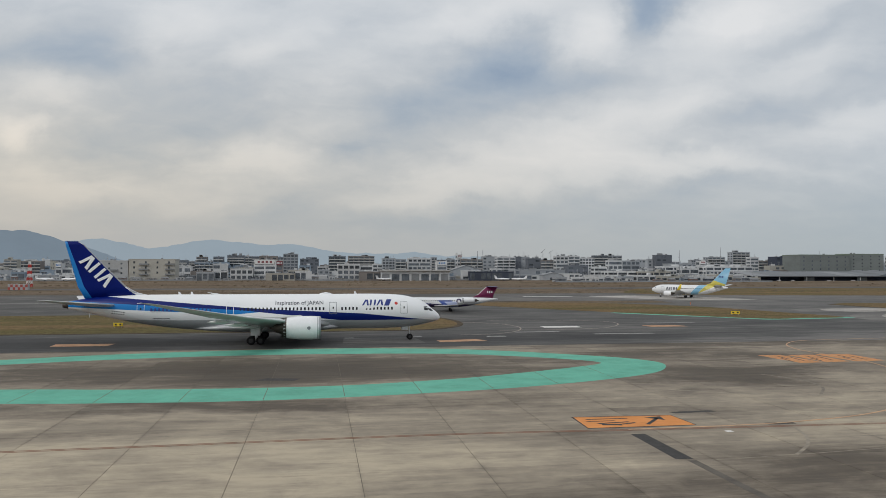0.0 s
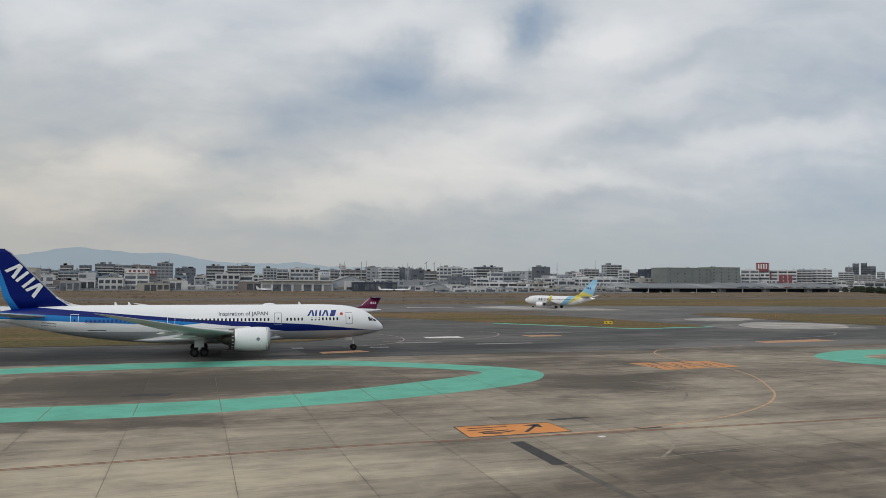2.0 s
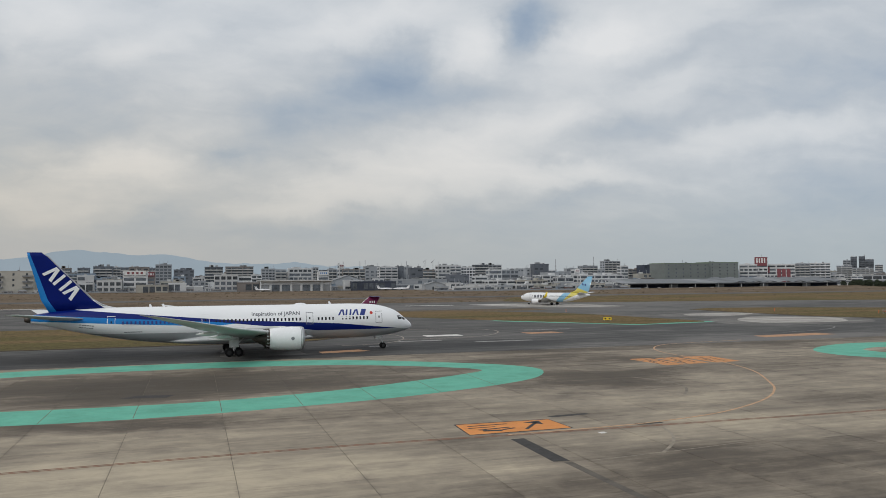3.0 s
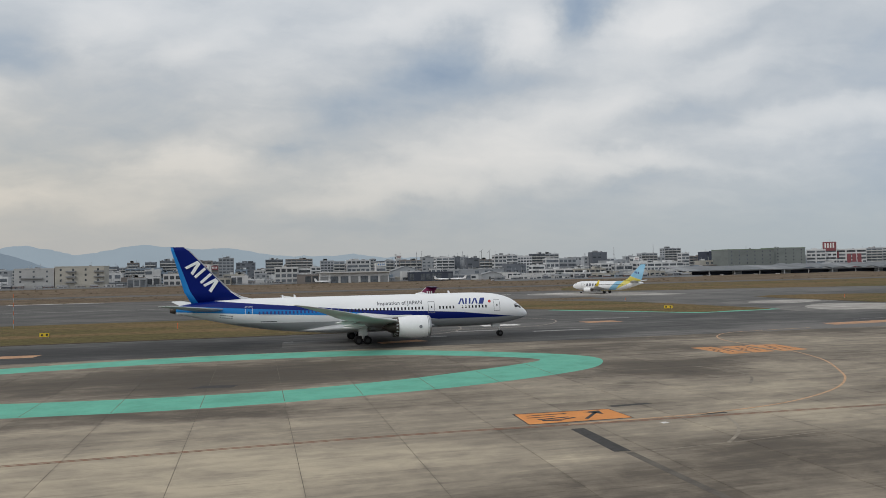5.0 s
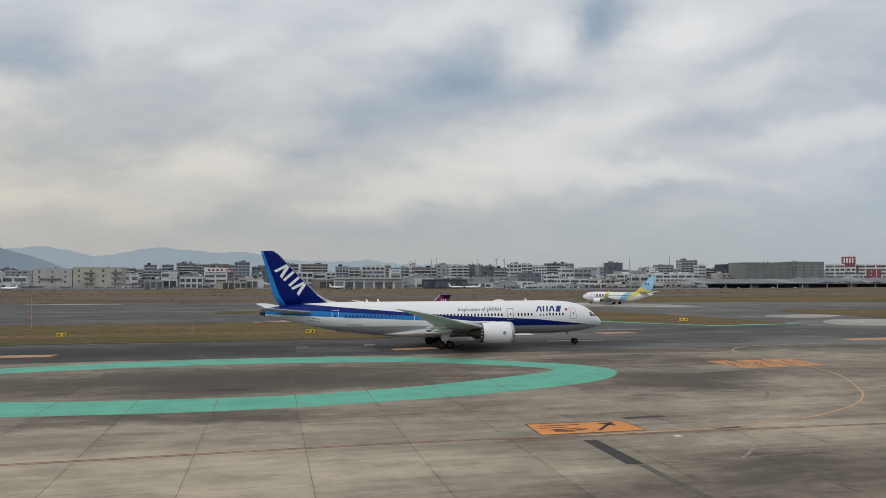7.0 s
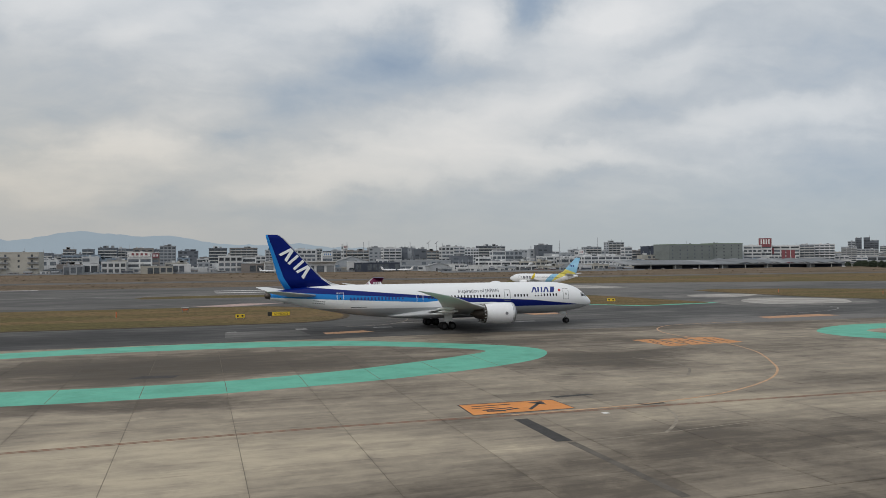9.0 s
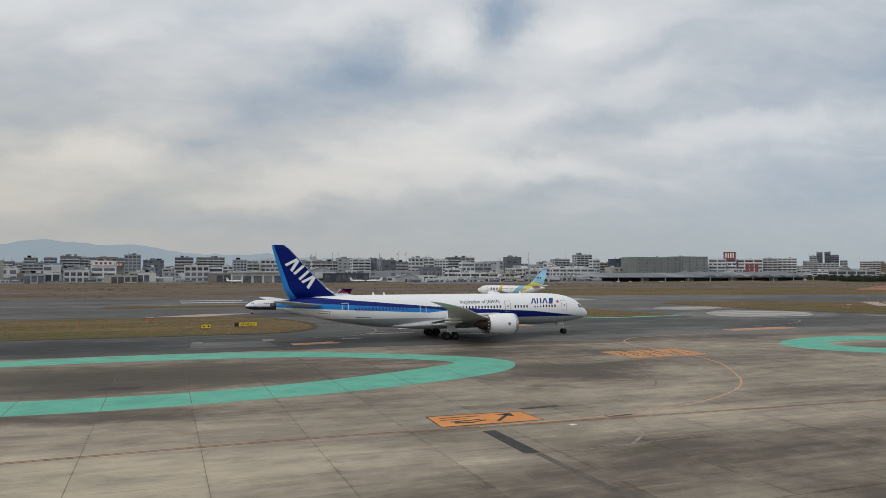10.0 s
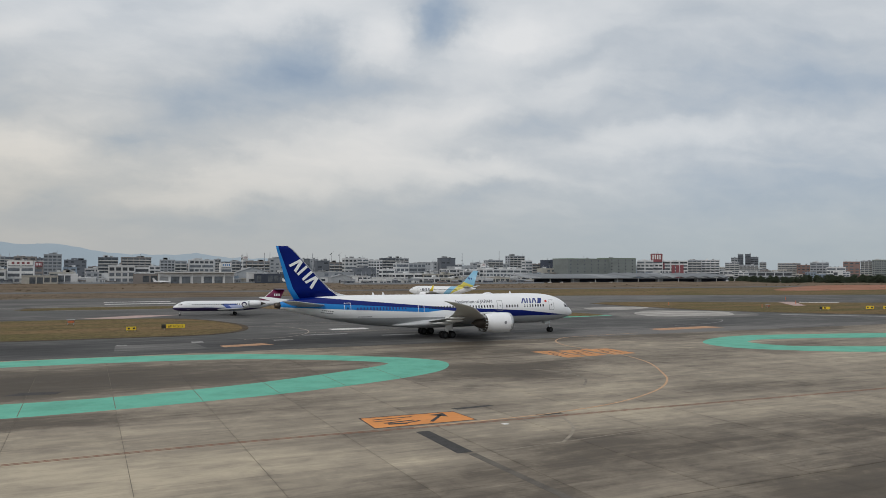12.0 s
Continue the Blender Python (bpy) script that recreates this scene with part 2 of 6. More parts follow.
APRON_TONES = ((0.118, 0.097, 0.075), (0.278, 0.236, 0.182), (0.475, 0.405, 0.30))
APRON_STAINS = ((-22, 50, 40, 9, 0.17), (-60, 50, 30, 12, 0.20), (-4, 64, 22, 5, 0.06), (-14, 71, 30, 3.5, -0.18), (-8, 96, 46, 13, -0.28), (54, 27, 28, 9, -0.26), (44, 42, 26, 8, -0.16), (8, 37, 22, 4, -0.10), (49, 84, 11, 8, -0.22), (66, 72, 24, 8, 0.02), (100, 60, 40, 16, 0.05), (40, 65, 12, 6, 0.04), (54, 106, 16, 8, -0.08), (80, 38, 24, 7, -0.14), (105, 117, 80, 5, -0.20), (75, 88, 26, 14, -0.07), (95, 108, 12, 5, -0.06), (125, 92, 24, 6, -0.10))
CONCRETE = pavement_mat("apron_concrete", APRON_TONES, 0.24, tone_fields=APRON_STAINS, cast=True)
SLAB = pavement_mat("concrete_slab", APRON_TONES, 0.24, rnd=0.035, tone_fields=APRON_STAINS, cast=True)
# dark fields at y 132-135: dark asphalt strip, deepened for shade under the jet
ASPHALT = pavement_mat("taxiway_asphalt", ((0.046, 0.045, 0.045), (0.088, 0.085, 0.081), (0.165, 0.156, 0.146)), 0.9, tone_fields=((60, 160, 24, 14, 0.08), (0, 132, 80, 12, -0.22), (-90, 135, 70, 12, -0.20), (105, 124, 80, 6, 0.22), (95, 158, 30, 7, -0.06), (150, 215, 70, 50, 0.10), (100, 290, 160, 40, 0.09), (240, 310, 160, 40, 0.12)))
PALE_CONC = pavement_mat("pale_concrete", ((0.19, 0.18, 0.165), (0.37, 0.345, 0.315), (0.55, 0.52, 0.48)), 1.1)
WET_ASPHALT = pavement_mat("paler_asphalt", ((0.05, 0.049, 0.048), (0.092, 0.089, 0.085), (0.17, 0.163, 0.155)), 0.9)
RUBBED_ASPHALT = pavement_mat("rubbed_pale_asphalt", ((0.08, 0.077, 0.073), (0.15, 0.142, 0.132), (0.26, 0.245, 0.225)), 1.1)
VERGE_DIRT = mat("verge_dirt", (0.085, 0.066, 0.045), 0.95, var=0.35, scale=0.5, stretch=(0.3, 1, 1), spec=0.1)
JOINT = mat("joint_filler", (0.17, 0.147, 0.118), 0.9, var=0.2, scale=1.0, spec=0.2)
SOIL = pavement_mat("bare_red_soil", ((0.20, 0.085, 0.045), (0.30, 0.125, 0.07), (0.36, 0.19, 0.12)), 0.6)
GRASS = grass_mat("dry_grass", (0.125, 0.104, 0.042), (0.20, 0.132, 0.066), (0.085, 0.070, 0.033))
FIELD = grass_mat("brown_field", (0.175, 0.13, 0.09), (0.10, 0.070, 0.043), (0.245, 0.195, 0.145))


def worn_paint(name, col, under, worn, wear=0.62, streak=(0.12, 1.0, 1)):
    """Road paint rubbed through to the paving, with tyre rubber dragged across it."""
    m = bpy.data.materials.new(name)
    m.use_nodes = True
    k = Nodes(m.node_tree)
    b = m.node_tree.nodes["Principled BSDF"]
    co = k.n("ShaderNodeNewGeometry").outputs["Position"]
    broad, fine = k.noise(co, 0.25, 6.0, 0.65), k.noise(co, 2.2, 8.0, 0.72, 0.3)
    run = k.noise(k.n("ShaderNodeMapping", ins={0: co, 2: (0, 0, radians(-6)), 3: streak}).outputs[0], 1.6, 6.0, 0.7, 0.2)
    c = k.mix(1.0, col, k.ramp(broad, [(0.3, 0.80), (0.5, 1.0), (0.7, 1.14)]), "MULTIPLY")
    c = k.mix(k.ramp(run, [(0.56, 0.0), (0.74, 0.5)]), c, worn)
    c = k.mix(k.ramp(run, [(0.28, 0.6), (0.42, 0.0)]), c, under)
    c = k.mix(k.ramp(fine, [(wear, 0.0), (wear + 0.08, 0.85)]), c, under)
    k.put(b, "Base Color", c)
    k.put(b, "Roughness", k.ramp(fine, [(0.3, 0.65), (0.7, 0.9)]))
    b.inputs["Specular IOR Level"].default_value = 0.2
    k.put(b, "Normal", k.n("ShaderNodeBump", ins={"Strength": 0.12, "Distance": 0.03, "Height": fine}).outputs[0])
    return m


GREEN = worn_paint("worn_green_paint", (0.13, 0.42, 0.31), (0.115, 0.235, 0.17), (0.20, 0.45, 0.34), 0.66)
ORANGE = worn_paint("orange_marking_paint", (0.66, 0.265, 0.08), (0.32, 0.19, 0.10), (0.68, 0.33, 0.13), 0.63)
ORANGE_RUBBED = worn_paint("rubbed_orange_paint", (0.60, 0.27, 0.10), (0.25, 0.20, 0.15), (0.45, 0.30, 0.18), 0.52)
ORANGE_OLD = mat("faded_orange_paint", (0.46, 0.265, 0.155), 0.8, var=0.3, scale=0.8, spec=0.2)
TAXI_LINE = mat("pale_taxi_line_paint", (0.36, 0.31, 0.26), 0.8, var=0.35, scale=1.5, spec=0.2)
LINE = mat("faded_lead_line_paint", (0.52, 0.33, 0.20), 0.8, var=0.3, scale=1.5, spec=0.2)
RED_LINE = mat("faded_red_line_paint", (0.23, 0.11, 0.07), 0.8, var=0.3, scale=1.5, spec=0.2)
WHITE_PAINT = mat("worn_white_marking", (0.68, 0.66, 0.63), 0.8, var=0.2, scale=1.0, spec=0.2)
WORN_WHITE = mat("rubbed_white_marking", (0.28, 0.27, 0.26), 0.8, var=0.5, scale=1.0, spec=0.2)
TAR = mat("bitumen_patch", (0.06, 0.057, 0.055), 0.85, var=0.25, scale=1.5, bump=0.3, spec=0.2)
PINK_CONC = mat("pinkish_worn_marking", (0.44, 0.32, 0.29), 0.85, var=0.25, scale=0.7, spec=0.2)
SCUFF = mat("pale_scraped_concrete", (0.30, 0.262, 0.21), 0.9, var=0.3, scale=0.9, spec=0.2)
FAINT_RUBBER = mat("faint_tyre_rubber", (0.215, 0.188, 0.152), 0.9, var=0.3, scale=0.8, spec=0.2)
OLD_TAR = mat("worn_bitumen", (0.125, 0.111, 0.095), 0.9, var=0.25, scale=1.0, spec=0.2)
BLACK_PAINT = mat("black_marking_paint", (0.03, 0.03, 0.03), 0.8, var=0.2, scale=2)
RUBBER = mat("tyre_rubber", (0.010, 0.010, 0.011), 0.85, var=0.2, scale=3, spec=0.15)
STEEL = mat("grey_metal", (0.42, 0.43, 0.45), 0.4, 0.8, var=0.1, scale=2)
DARK_METAL = mat("dark_exhaust_metal", (0.085, 0.07, 0.06), 0.45, 0.5, var=0.2, scale=3)
WING_GREY = mat("wing_grey_paint", (0.64, 0.65, 0.64), 0.35, var=0.05, scale=0.4, coat=0.3)
AIR_WHITE = mat("aircraft_white_paint", (0.86, 0.865, 0.88), 0.25, var=0.03, scale=0.3, coat=0.5)
STRUT_WHITE = mat("gear_leg_paint", (0.72, 0.72, 0.71), 0.5, var=0.1, scale=2)
GLASS_DARK = mat("dark_glass", (0.015, 0.018, 0.022), 0.08, var=0.05, scale=1)
FAN_DARK = mat("dark_fan_blades", (0.03, 0.03, 0.033), 0.4, 0.6, var=0.2, scale=3)
NAVY = mat("dark_blue_paint", (0.001, 0.010, 0.14), 0.45, var=0.05, scale=0.4, spec=0.12)
MARK_BLUE = mat("marking_blue_paint", (0.02, 0.04, 0.22), 0.4, var=0.05, scale=1)
RED_PAINT = mat("red_paint", (0.55, 0.04, 0.03), 0.45, var=0.1, scale=1)
CYAN = mat("light_blue_paint", (0.012, 0.20, 0.56), 0.4, var=0.05, scale=0.4, spec=0.3)
YELLOW = mat("yellow_paint", (0.80, 0.62, 0.05), 0.4, var=0.08, scale=1)
MAROON = mat("maroon_paint", (0.17, 0.012, 0.07), 0.4, var=0.1, scale=1)
PURPLE = mat("deep_purple_paint", (0.035, 0.02, 0.085), 0.4, var=0.1, scale=1)
GREY_TEXT = mat("grey_lettering", (0.05, 0.055, 0.08), 0.5, var=0.05, scale=1)

# ---- mesh helpers ----


def to_mesh(name, bm, material, smooth=False):
    me = bpy.data.meshes.new(name)
    bmesh.ops.recalc_face_normals(bm, faces=bm.faces)
    bm.to_mesh(me)
    bm.free()
    for m in material if isinstance(material, (list, tuple)) else [material]:
        me.materials.append(m)
    if smooth:
        for p in me.polygons:
            p.use_smooth = True
    return me


def part(name, bm, material, parent=None, label="", smooth=False):
    """Links a bmesh as one mesh object, under a thing or a part if there is one."""
    ob = new(name, to_mesh(name, bm, material, smooth))
    if parent:
        ob.parent = parent
    return tagged(ob, label)


def put_box(bm, x0, x1, y0, y1, z0, z1):
    vs = [bm.verts.new((x, y, z)) for z in (z0, z1) for x, y in ((x0, y0), (x1, y0), (x1, y1), (x0, y1))]
    for f in ((3, 2, 1, 0), (4, 5, 6, 7), (0, 1, 5, 4), (1, 2, 6, 5), (2, 3, 7, 6), (3, 0, 4, 7)):
        bm.faces.new([vs[i] for i in f])


def box(*a):
    bm = bmesh.new()
    put_box(bm, *a)
    return bm


def rings(bm, loops, caps=True, close=True):
    """Skin over loops of points."""
    vs = [[bm.verts.new(p) for p in lp] for lp in loops]
    n = len(vs[0])
    for a, b in zip(vs, vs[1:]):
        for i in range(n if close else n - 1):
            j = (i + 1) % n
            bm.faces.new((a[i], a[j], b[j], b[i]))
    if caps:
        bm.faces.new(vs[0])
        bm.faces.new(vs[-1][::-1])
    return bm


def tube(a, b, r0, r1=None, n=12):
    """A round bar from a to b."""
    a, b = Vector(a), Vector(b)
    q = (b - a).to_track_quat("Z", "Y")
    r1 = r0 if r1 is None else r1
    ring = lambda c, r: [c + q @ Vector((r * math.cos(2 * math.pi * i / n), r * math.sin(2 * math.pi * i / n), 0)) for i in range(n)]
    return rings(bmesh.new(), [ring(a, r0), ring(b, r1)])


def turned(profile, axis="X", n=32, caps=True):
    """A body of revolution about an axis through the origin; profile: (along, radius)."""
    loops = []
    for s, r in profile:
        lp = []
        for i in range(n):
            a = 2 * math.pi * i / n
            c, d = r * math.cos(a), r * math.sin(a)
            lp.append((s, c, d) if axis == "X" else ((c, s, d) if axis == "Y" else (c, d, s)))
        loops.append(lp)
    return rings(bmesh.new(), loops, caps)


def refined(stations, m=4):
    """A fuselage's stations (x, top, bottom, half width), smoothed along x."""
    s, fine = stations, []
    slope = lambda i, j, c: (s[j][c] - s[i][c]) / (s[j][0] - s[i][0])
    for i in range(len(s) - 1):
        dx = s[i + 1][0] - s[i][0]
        for q in range(m):
            t, vals = q / m, []
            for c in (1, 2, 3):
                here = slope(i, i + 1, c)
                m0 = 0.5 * (slope(i - 1, i, c) + here) if i > 0 else here
                m1 = 0.5 * (here + slope(i + 1, i + 2, c)) if i + 2 < len(s) else here
                h00, h10, h01, h11 = 2 * t ** 3 - 3 * t * t + 1, t ** 3 - 2 * t * t + t, -2 * t ** 3 + 3 * t * t, t ** 3 - t * t
                vals.append(h00 * s[i][c] + h10 * dx * m0 + h01 * s[i + 1][c] + h11 * dx * m1)
            fine.append((s[i][0] + dx * t, *vals))
    return fine + [tuple(s[-1])]


def hull(stations, n=40):
    loops = []
    for x, zt, zb, w in refined(stations):
        zc, rz = (zt + zb) / 2, (zt - zb) / 2
        loops.append([(x, w * math.cos(2 * math.pi * i / n), zc + rz * math.sin(2 * math.pi * i / n)) for i in range(n)])
    return rings(bmesh.new(), loops)


def blade(sections, n=12, upright=False):
    """A wing or fin: sections (x of leading edge, y, z, chord, thickness ratio), leading edge forward (+x)."""
    loops = []
    for xl, y, z, ch, th in sections:
        lp = []
        for i in range(2 * n):
            a = 2 * math.pi * i / (2 * n)
            cx = 0.5 * (1 + math.cos(a))
            t = 5 * th * ch * (0.2969 * math.sqrt(cx) - 0.126 * cx - 0.3516 * cx ** 2 + 0.2843 * cx ** 3 - 0.1015 * cx ** 4)
            off = t if math.sin(a) > 0 else -t
            lp.append((xl - cx * ch, y + off, z) if upright else (xl - cx * ch, y, z + off))
        loops.append(lp)
    return rings(bmesh.new(), loops)


def mirrored(sections):
    return [(a, -b, *c) for a, b, *c in sections]


def thing(name, label, category, group="", kind="", m=None):
    ob = new(name)
    ob.empty_display_size = 0.5
    tagged(ob, label, category, group, kind)
    if m is not None:
        ob.matrix_world = m
    return ob


FINE = {}


def side_y(stations, x, z, side):
    """The skin's y at x and z on one side of a fuselage."""
    key = tuple(stations)
    if key not in FINE:
        FINE[key] = refined(stations)
    fine = FINE[key]
    for (xa, ta, ba, wa), (xb, tb, bb, wb) in zip(fine, fine[1:]):
        if xb <= x <= xa:
            q = (x - xa) / (xb - xa) if xb != xa else 0
            t, b, w = ta + (tb - ta) * q, ba + (bb - ba) * q, wa + (wb - wa) * q
            zc, rz = (t + b) / 2, (t - b) / 2
            return side * w * math.sqrt(max(0.02, 1 - ((z - zc) / rz) ** 2))
    return 0.0


def plate_on(stations, x0, x1, z0, z1, side, proud=0.02, nx=2, nz=3, depth=0.05, slant=0.0):
    """A thin panel that follows the fuselage's skin; slant leans it along x with height."""
    def grid(off):
        return [[Vector((x0 + (x1 - x0) * i / nx + slant * j / nz, side_y(stations, x0 + (x1 - x0) * i / nx + slant * j / nz, z0 + (z1 - z0) * j / nz, side) + side * off, z0 + (z1 - z0) * j / nz)) for i in range(nx + 1)] for j in range(nz + 1)]
    bm = bmesh.new()
    out, inn = grid(proud), grid(proud - depth)
    loops = []
    for g in (out, inn):
        loops.append([bm.verts.new(p) for row in g for p in row])
    w = nx + 1
    for lp in loops:
        for j in range(nz):
            for i in range(nx):
                bm.faces.new((lp[j * w + i], lp[j * w + i + 1], lp[(j + 1) * w + i + 1], lp[(j + 1) * w + i]))
    edge = [i for i in range(w)] + [j * w + nx for j in range(1, nz + 1)] + [nz * w + i for i in range(nx - 1, -1, -1)] + [j * w for j in range(nz - 1, 0, -1)]
    for a, b in zip(edge, edge[1:] + edge[:1]):
        bm.faces.new((loops[0][a], loops[0][b], loops[1][b], loops[1][a]))
    return bm


def outline_on(stations, x0, x1, z0, z1, side, material, parent, name="door_outline", w=0.09):
    """A rectangular outline drawn on the skin by four strips in one mesh."""
    bm = bmesh.new()
    for a in ((x0, x0 + w, z0, z1), (x1 - w, x1, z0, z1), (x0 + w, x1 - w, z1 - w, z1), (x0 + w, x1 - w, z0, z0 + w)):
        b = plate_on(stations, *a, side, 0.012, 1, 4, 0.03)
        me = bpy.data.meshes.new("tmp")
        b.to_mesh(me)
        b.free()
        bm.from_mesh(me)
        bpy.data.meshes.remove(me)
    return part(name, bm, material, parent)


def poly_sheet(name, pts, z0, z1, material, parent=None, label="", kind=""):
    """A flat paved or painted area with an outline in plan and some thickness."""
    bm = bmesh.new()
    lo, hi = [bm.verts.new((x, y, z0)) for x, y in pts], [bm.verts.new((x, y, z1)) for x, y in pts]
    bm.faces.new(hi)
    n = len(pts)
    for i in range(n):
        j = (i + 1) % n
        bm.faces.new((lo[i], lo[j], hi[j], hi[i]))
    bmesh.ops.triangulate(bm, faces=[f for f in bm.faces if len(f.verts) > 4])
    ob = part(name, bm, material, parent, label)
    return tagged(ob, kind=kind)


def spline(ctrl, m=8, closed=False):
    """A smooth curve through a few control points."""
    n = len(ctrl)
    out = []
    for i in range(n if closed else n - 1):
        g = lambda k: Vector(ctrl[k % n] if closed else ctrl[max(0, min(n - 1, k))])
        p0, p1, p2, p3 = g(i - 1), g(i), g(i + 1), g(i + 2)
        for q in range(m):
            t = q / m
            v = 0.5 * (2 * p1 + (p2 - p0) * t + (2 * p0 - 5 * p1 + 4 * p2 - p3) * t * t + (3 * p1 - p0 - 3 * p2 + p3) * t ** 3)
            out.append((v.x, v.y))
    if not closed:
        out.append(tuple(ctrl[-1]))
    return out


def ribbon(name, path, width, z0, z1, material, label="", kind="structure"):
    """A painted line along a path in plan."""
    left, right = [], []
    for i, p in enumerate(path):
        a, b = Vector(path[max(0, i - 1)]), Vector(path[min(len(path) - 1, i + 1)])
        d = (b - a).normalized()
        nrm = Vector((-d.y, d.x)) * width / 2
        left.append(tuple(Vector(p) + nrm))
        right.append(tuple(Vector(p) - nrm))
    bm = bmesh.new()
    L = [bm.verts.new((*p, z1)) for p in left]
    R = [bm.verts.new((*p, z1)) for p in right]
    for i in range(len(L) - 1):
        bm.faces.new((L[i], L[i + 1], R[i + 1], R[i]))
    bmesh.ops.extrude_face_region(bm, geom=bm.faces[:])
    for v in bm.verts[len(L) * 2:]:
        v.co.z = z0
    ob = part(name, bm, material, None, label)
    return tagged(ob, kind=kind)


def rect(x0, x1, y0, y1):
    return [(x0, y0), (x1, y0), (x1, y1), (x0, y1)]

# ---- ground, pavements, markings ----


def setting():
    # one sheet to the horizon, with low rough ground across the airfield
    bm = bmesh.new()
    xs = [-4600, -1800, -900] + [-600 + 30 * i for i in range(51)] + [1300, 2200, 4600]
    ys = [-400, 0, 100] + [360 + 12 * i for i in range(31)] + [800, 1500, 2600, 4600]
    g = []
    for y in ys:
        row = []
        for x in xs:
            h = 0.0
            if 462 < y < 720:
                h = max(0.0, noise.noise((x * 0.02, y * 0.05, 3.0)) * 0.9 + noise.noise((x * 0.09, y * 0.09, 8.0)) * 0.5 + 0.15) * min(1.0, (y - 462) / 60)
            # a long bank of rough grass before the open hall
            h += 1.9 * math.exp(-((y - 588) / 26) ** 2) * max(0.0, min(1.0, (x - 360) / 90, (690 - x) / 60)) * (0.8 + 0.5 * noise.noise((x * 0.03, 1.0, 2.0)))
            row.append(bm.verts.new((x, y, h - 0.06)))
        g.append(row)
    for a, b in zip(g, g[1:]):
        for i in range(len(xs) - 1):
            bm.faces.new((a[i], a[i + 1], b[i + 1], b[i]))
    tagged(part("ground", bm, FIELD, None, "brown dry airfield grass reaching to the horizon", True), kind="structure", category="ground")

    poly_sheet("apron_pavement", rect(-500, 900, -60, 119.5), -0.3, -0.02, CONCRETE, None, "stained grey-beige concrete apron", "structure")
    poly_sheet("taxiway_road", rect(-700, 1200, 119.5, 258), -0.3, 0.0, ASPHALT, None, "dark weathered asphalt taxiway", "structure")
    poly_sheet("runway_road", rect(-1600, 1600, 275, 356.5), -0.3, 0.0, ASPHALT, None, "long grey asphalt runway", "structure")
    poly_sheet("service_road", rect(-1500, 1500, 432, 462), -0.3, 0.0, ASPHALT, None, "grey paved strip in the far grass", "structure")
    for x0, x1 in ((-700, -18), (30, 58), (128, 1200)):
        poly_sheet("link_road", rect(x0, x1, 258, 275), -0.3, -0.002, ASPHALT, None, "asphalt link to the runway", "structure")
    poly_sheet("city_road", rect(-900, 1500, 722, 1400), -0.3, 0.02, ASPHALT, None, "grey paved ground among the buildings", "structure")

    poly_sheet("city_road", [(200, 619), (402, 619), (402, 648), (900, 648), (900, 722), (200, 722)], -0.3, 0.03, ASPHALT, None, "grey paved ground before the far hangars", "structure")
    end = spline([(10, 151), (22, 152.5), (29, 160), (31.5, 172), (30, 184), (25, 198), (17, 206), (6, 208)], 6)
    poly_sheet("grass_verge", [(-700, 151), (-60, 151), *end, (-700, 208)], -0.3, 0.05, GRASS, None, "mown yellow-brown grass island", "structure")
    far = spline([(48, 258), (62, 232), (83, 203), (95, 189), (110, 172.8), (122, 174), (134.5, 176), (131, 195), (124, 225), (108, 250), (86, 262), (60, 264)], 5, True)
    poly_sheet("grass_verge", far, -0.3, 0.05, GRASS, None, "brown grass island between taxiway links", "structure")
    right = spline([(176, 238), (176.5, 224), (178, 210), (181, 187), (187, 175), (194, 165), (206, 152), (222, 143)], 5) + [(1200, 143), (1200, 150), (420, 165), (300, 200), (256, 219), (226, 236), (207, 243), (188, 246)]
    poly_sheet("grass_verge", right, -0.3, 0.05, GRASS, None, "brown grass island beside the taxiway", "structure")
    poly_sheet("grass_verge", spline([(-20, 264), (-8, 259), (20, 257.5), (29, 261), (29, 270), (20, 274), (-4, 273.5)], 4, True), -0.3, 0.05, GRASS, None, "thin brown grass strip before the runway", "structure")
    poly_sheet("pale_pavement", [(118, 316), (138, 326), (160, 315), (171, 294), (173, 276.5), (148, 277), (126, 296)], -0.1, 0.012, PALE_CONC, None, "pale concrete patch on the runway", "structure")
    poly_sheet("pale_pavement", spline([(157, 213), (170, 213), (177, 208), (173, 203), (163, 198), (153, 198), (149, 205)], 4, True), -0.1, 0.012, PALE_CONC, None, "pale worn concrete strip", "structure")
    poly_sheet("pale_pavement", spline([(161, 189), (172, 185), (180, 176), (176, 168), (168, 161), (155, 161), (144, 165), (147, 178)], 4, True), -0.1, 0.012, PALE_CONC, None, "pale worn concrete at the taxiway bend", "structure")

    for ring in ([(148, 214), (172, 217), (185, 209), (178, 201), (163, 195), (150, 195), (141, 205)], [(158, 194), (175, 189), (188, 178), (184, 167), (172, 156), (152, 155), (134, 163), (139, 180)], [(108, 318), (136, 331), (164, 320), (176, 296), (180, 270), (146, 271), (118, 294)]):
        poly_sheet("rubbed_pavement", spline(ring, 4, True), -0.1, 0.007, RUBBED_ASPHALT, None, "paler rubbed asphalt round a worn patch", "structure")
    ribbon("verge_edge", [(-700, 150.6), (-60, 150.6)] + spline([(10, 150.7), (22, 152.2), (29.4, 160), (31.9, 172), (30.4, 184), (25.4, 198), (17.2, 206.4)], 6), 1.3, -0.1, 0.055, VERGE_DIRT, "dark dirty edge of the grass")
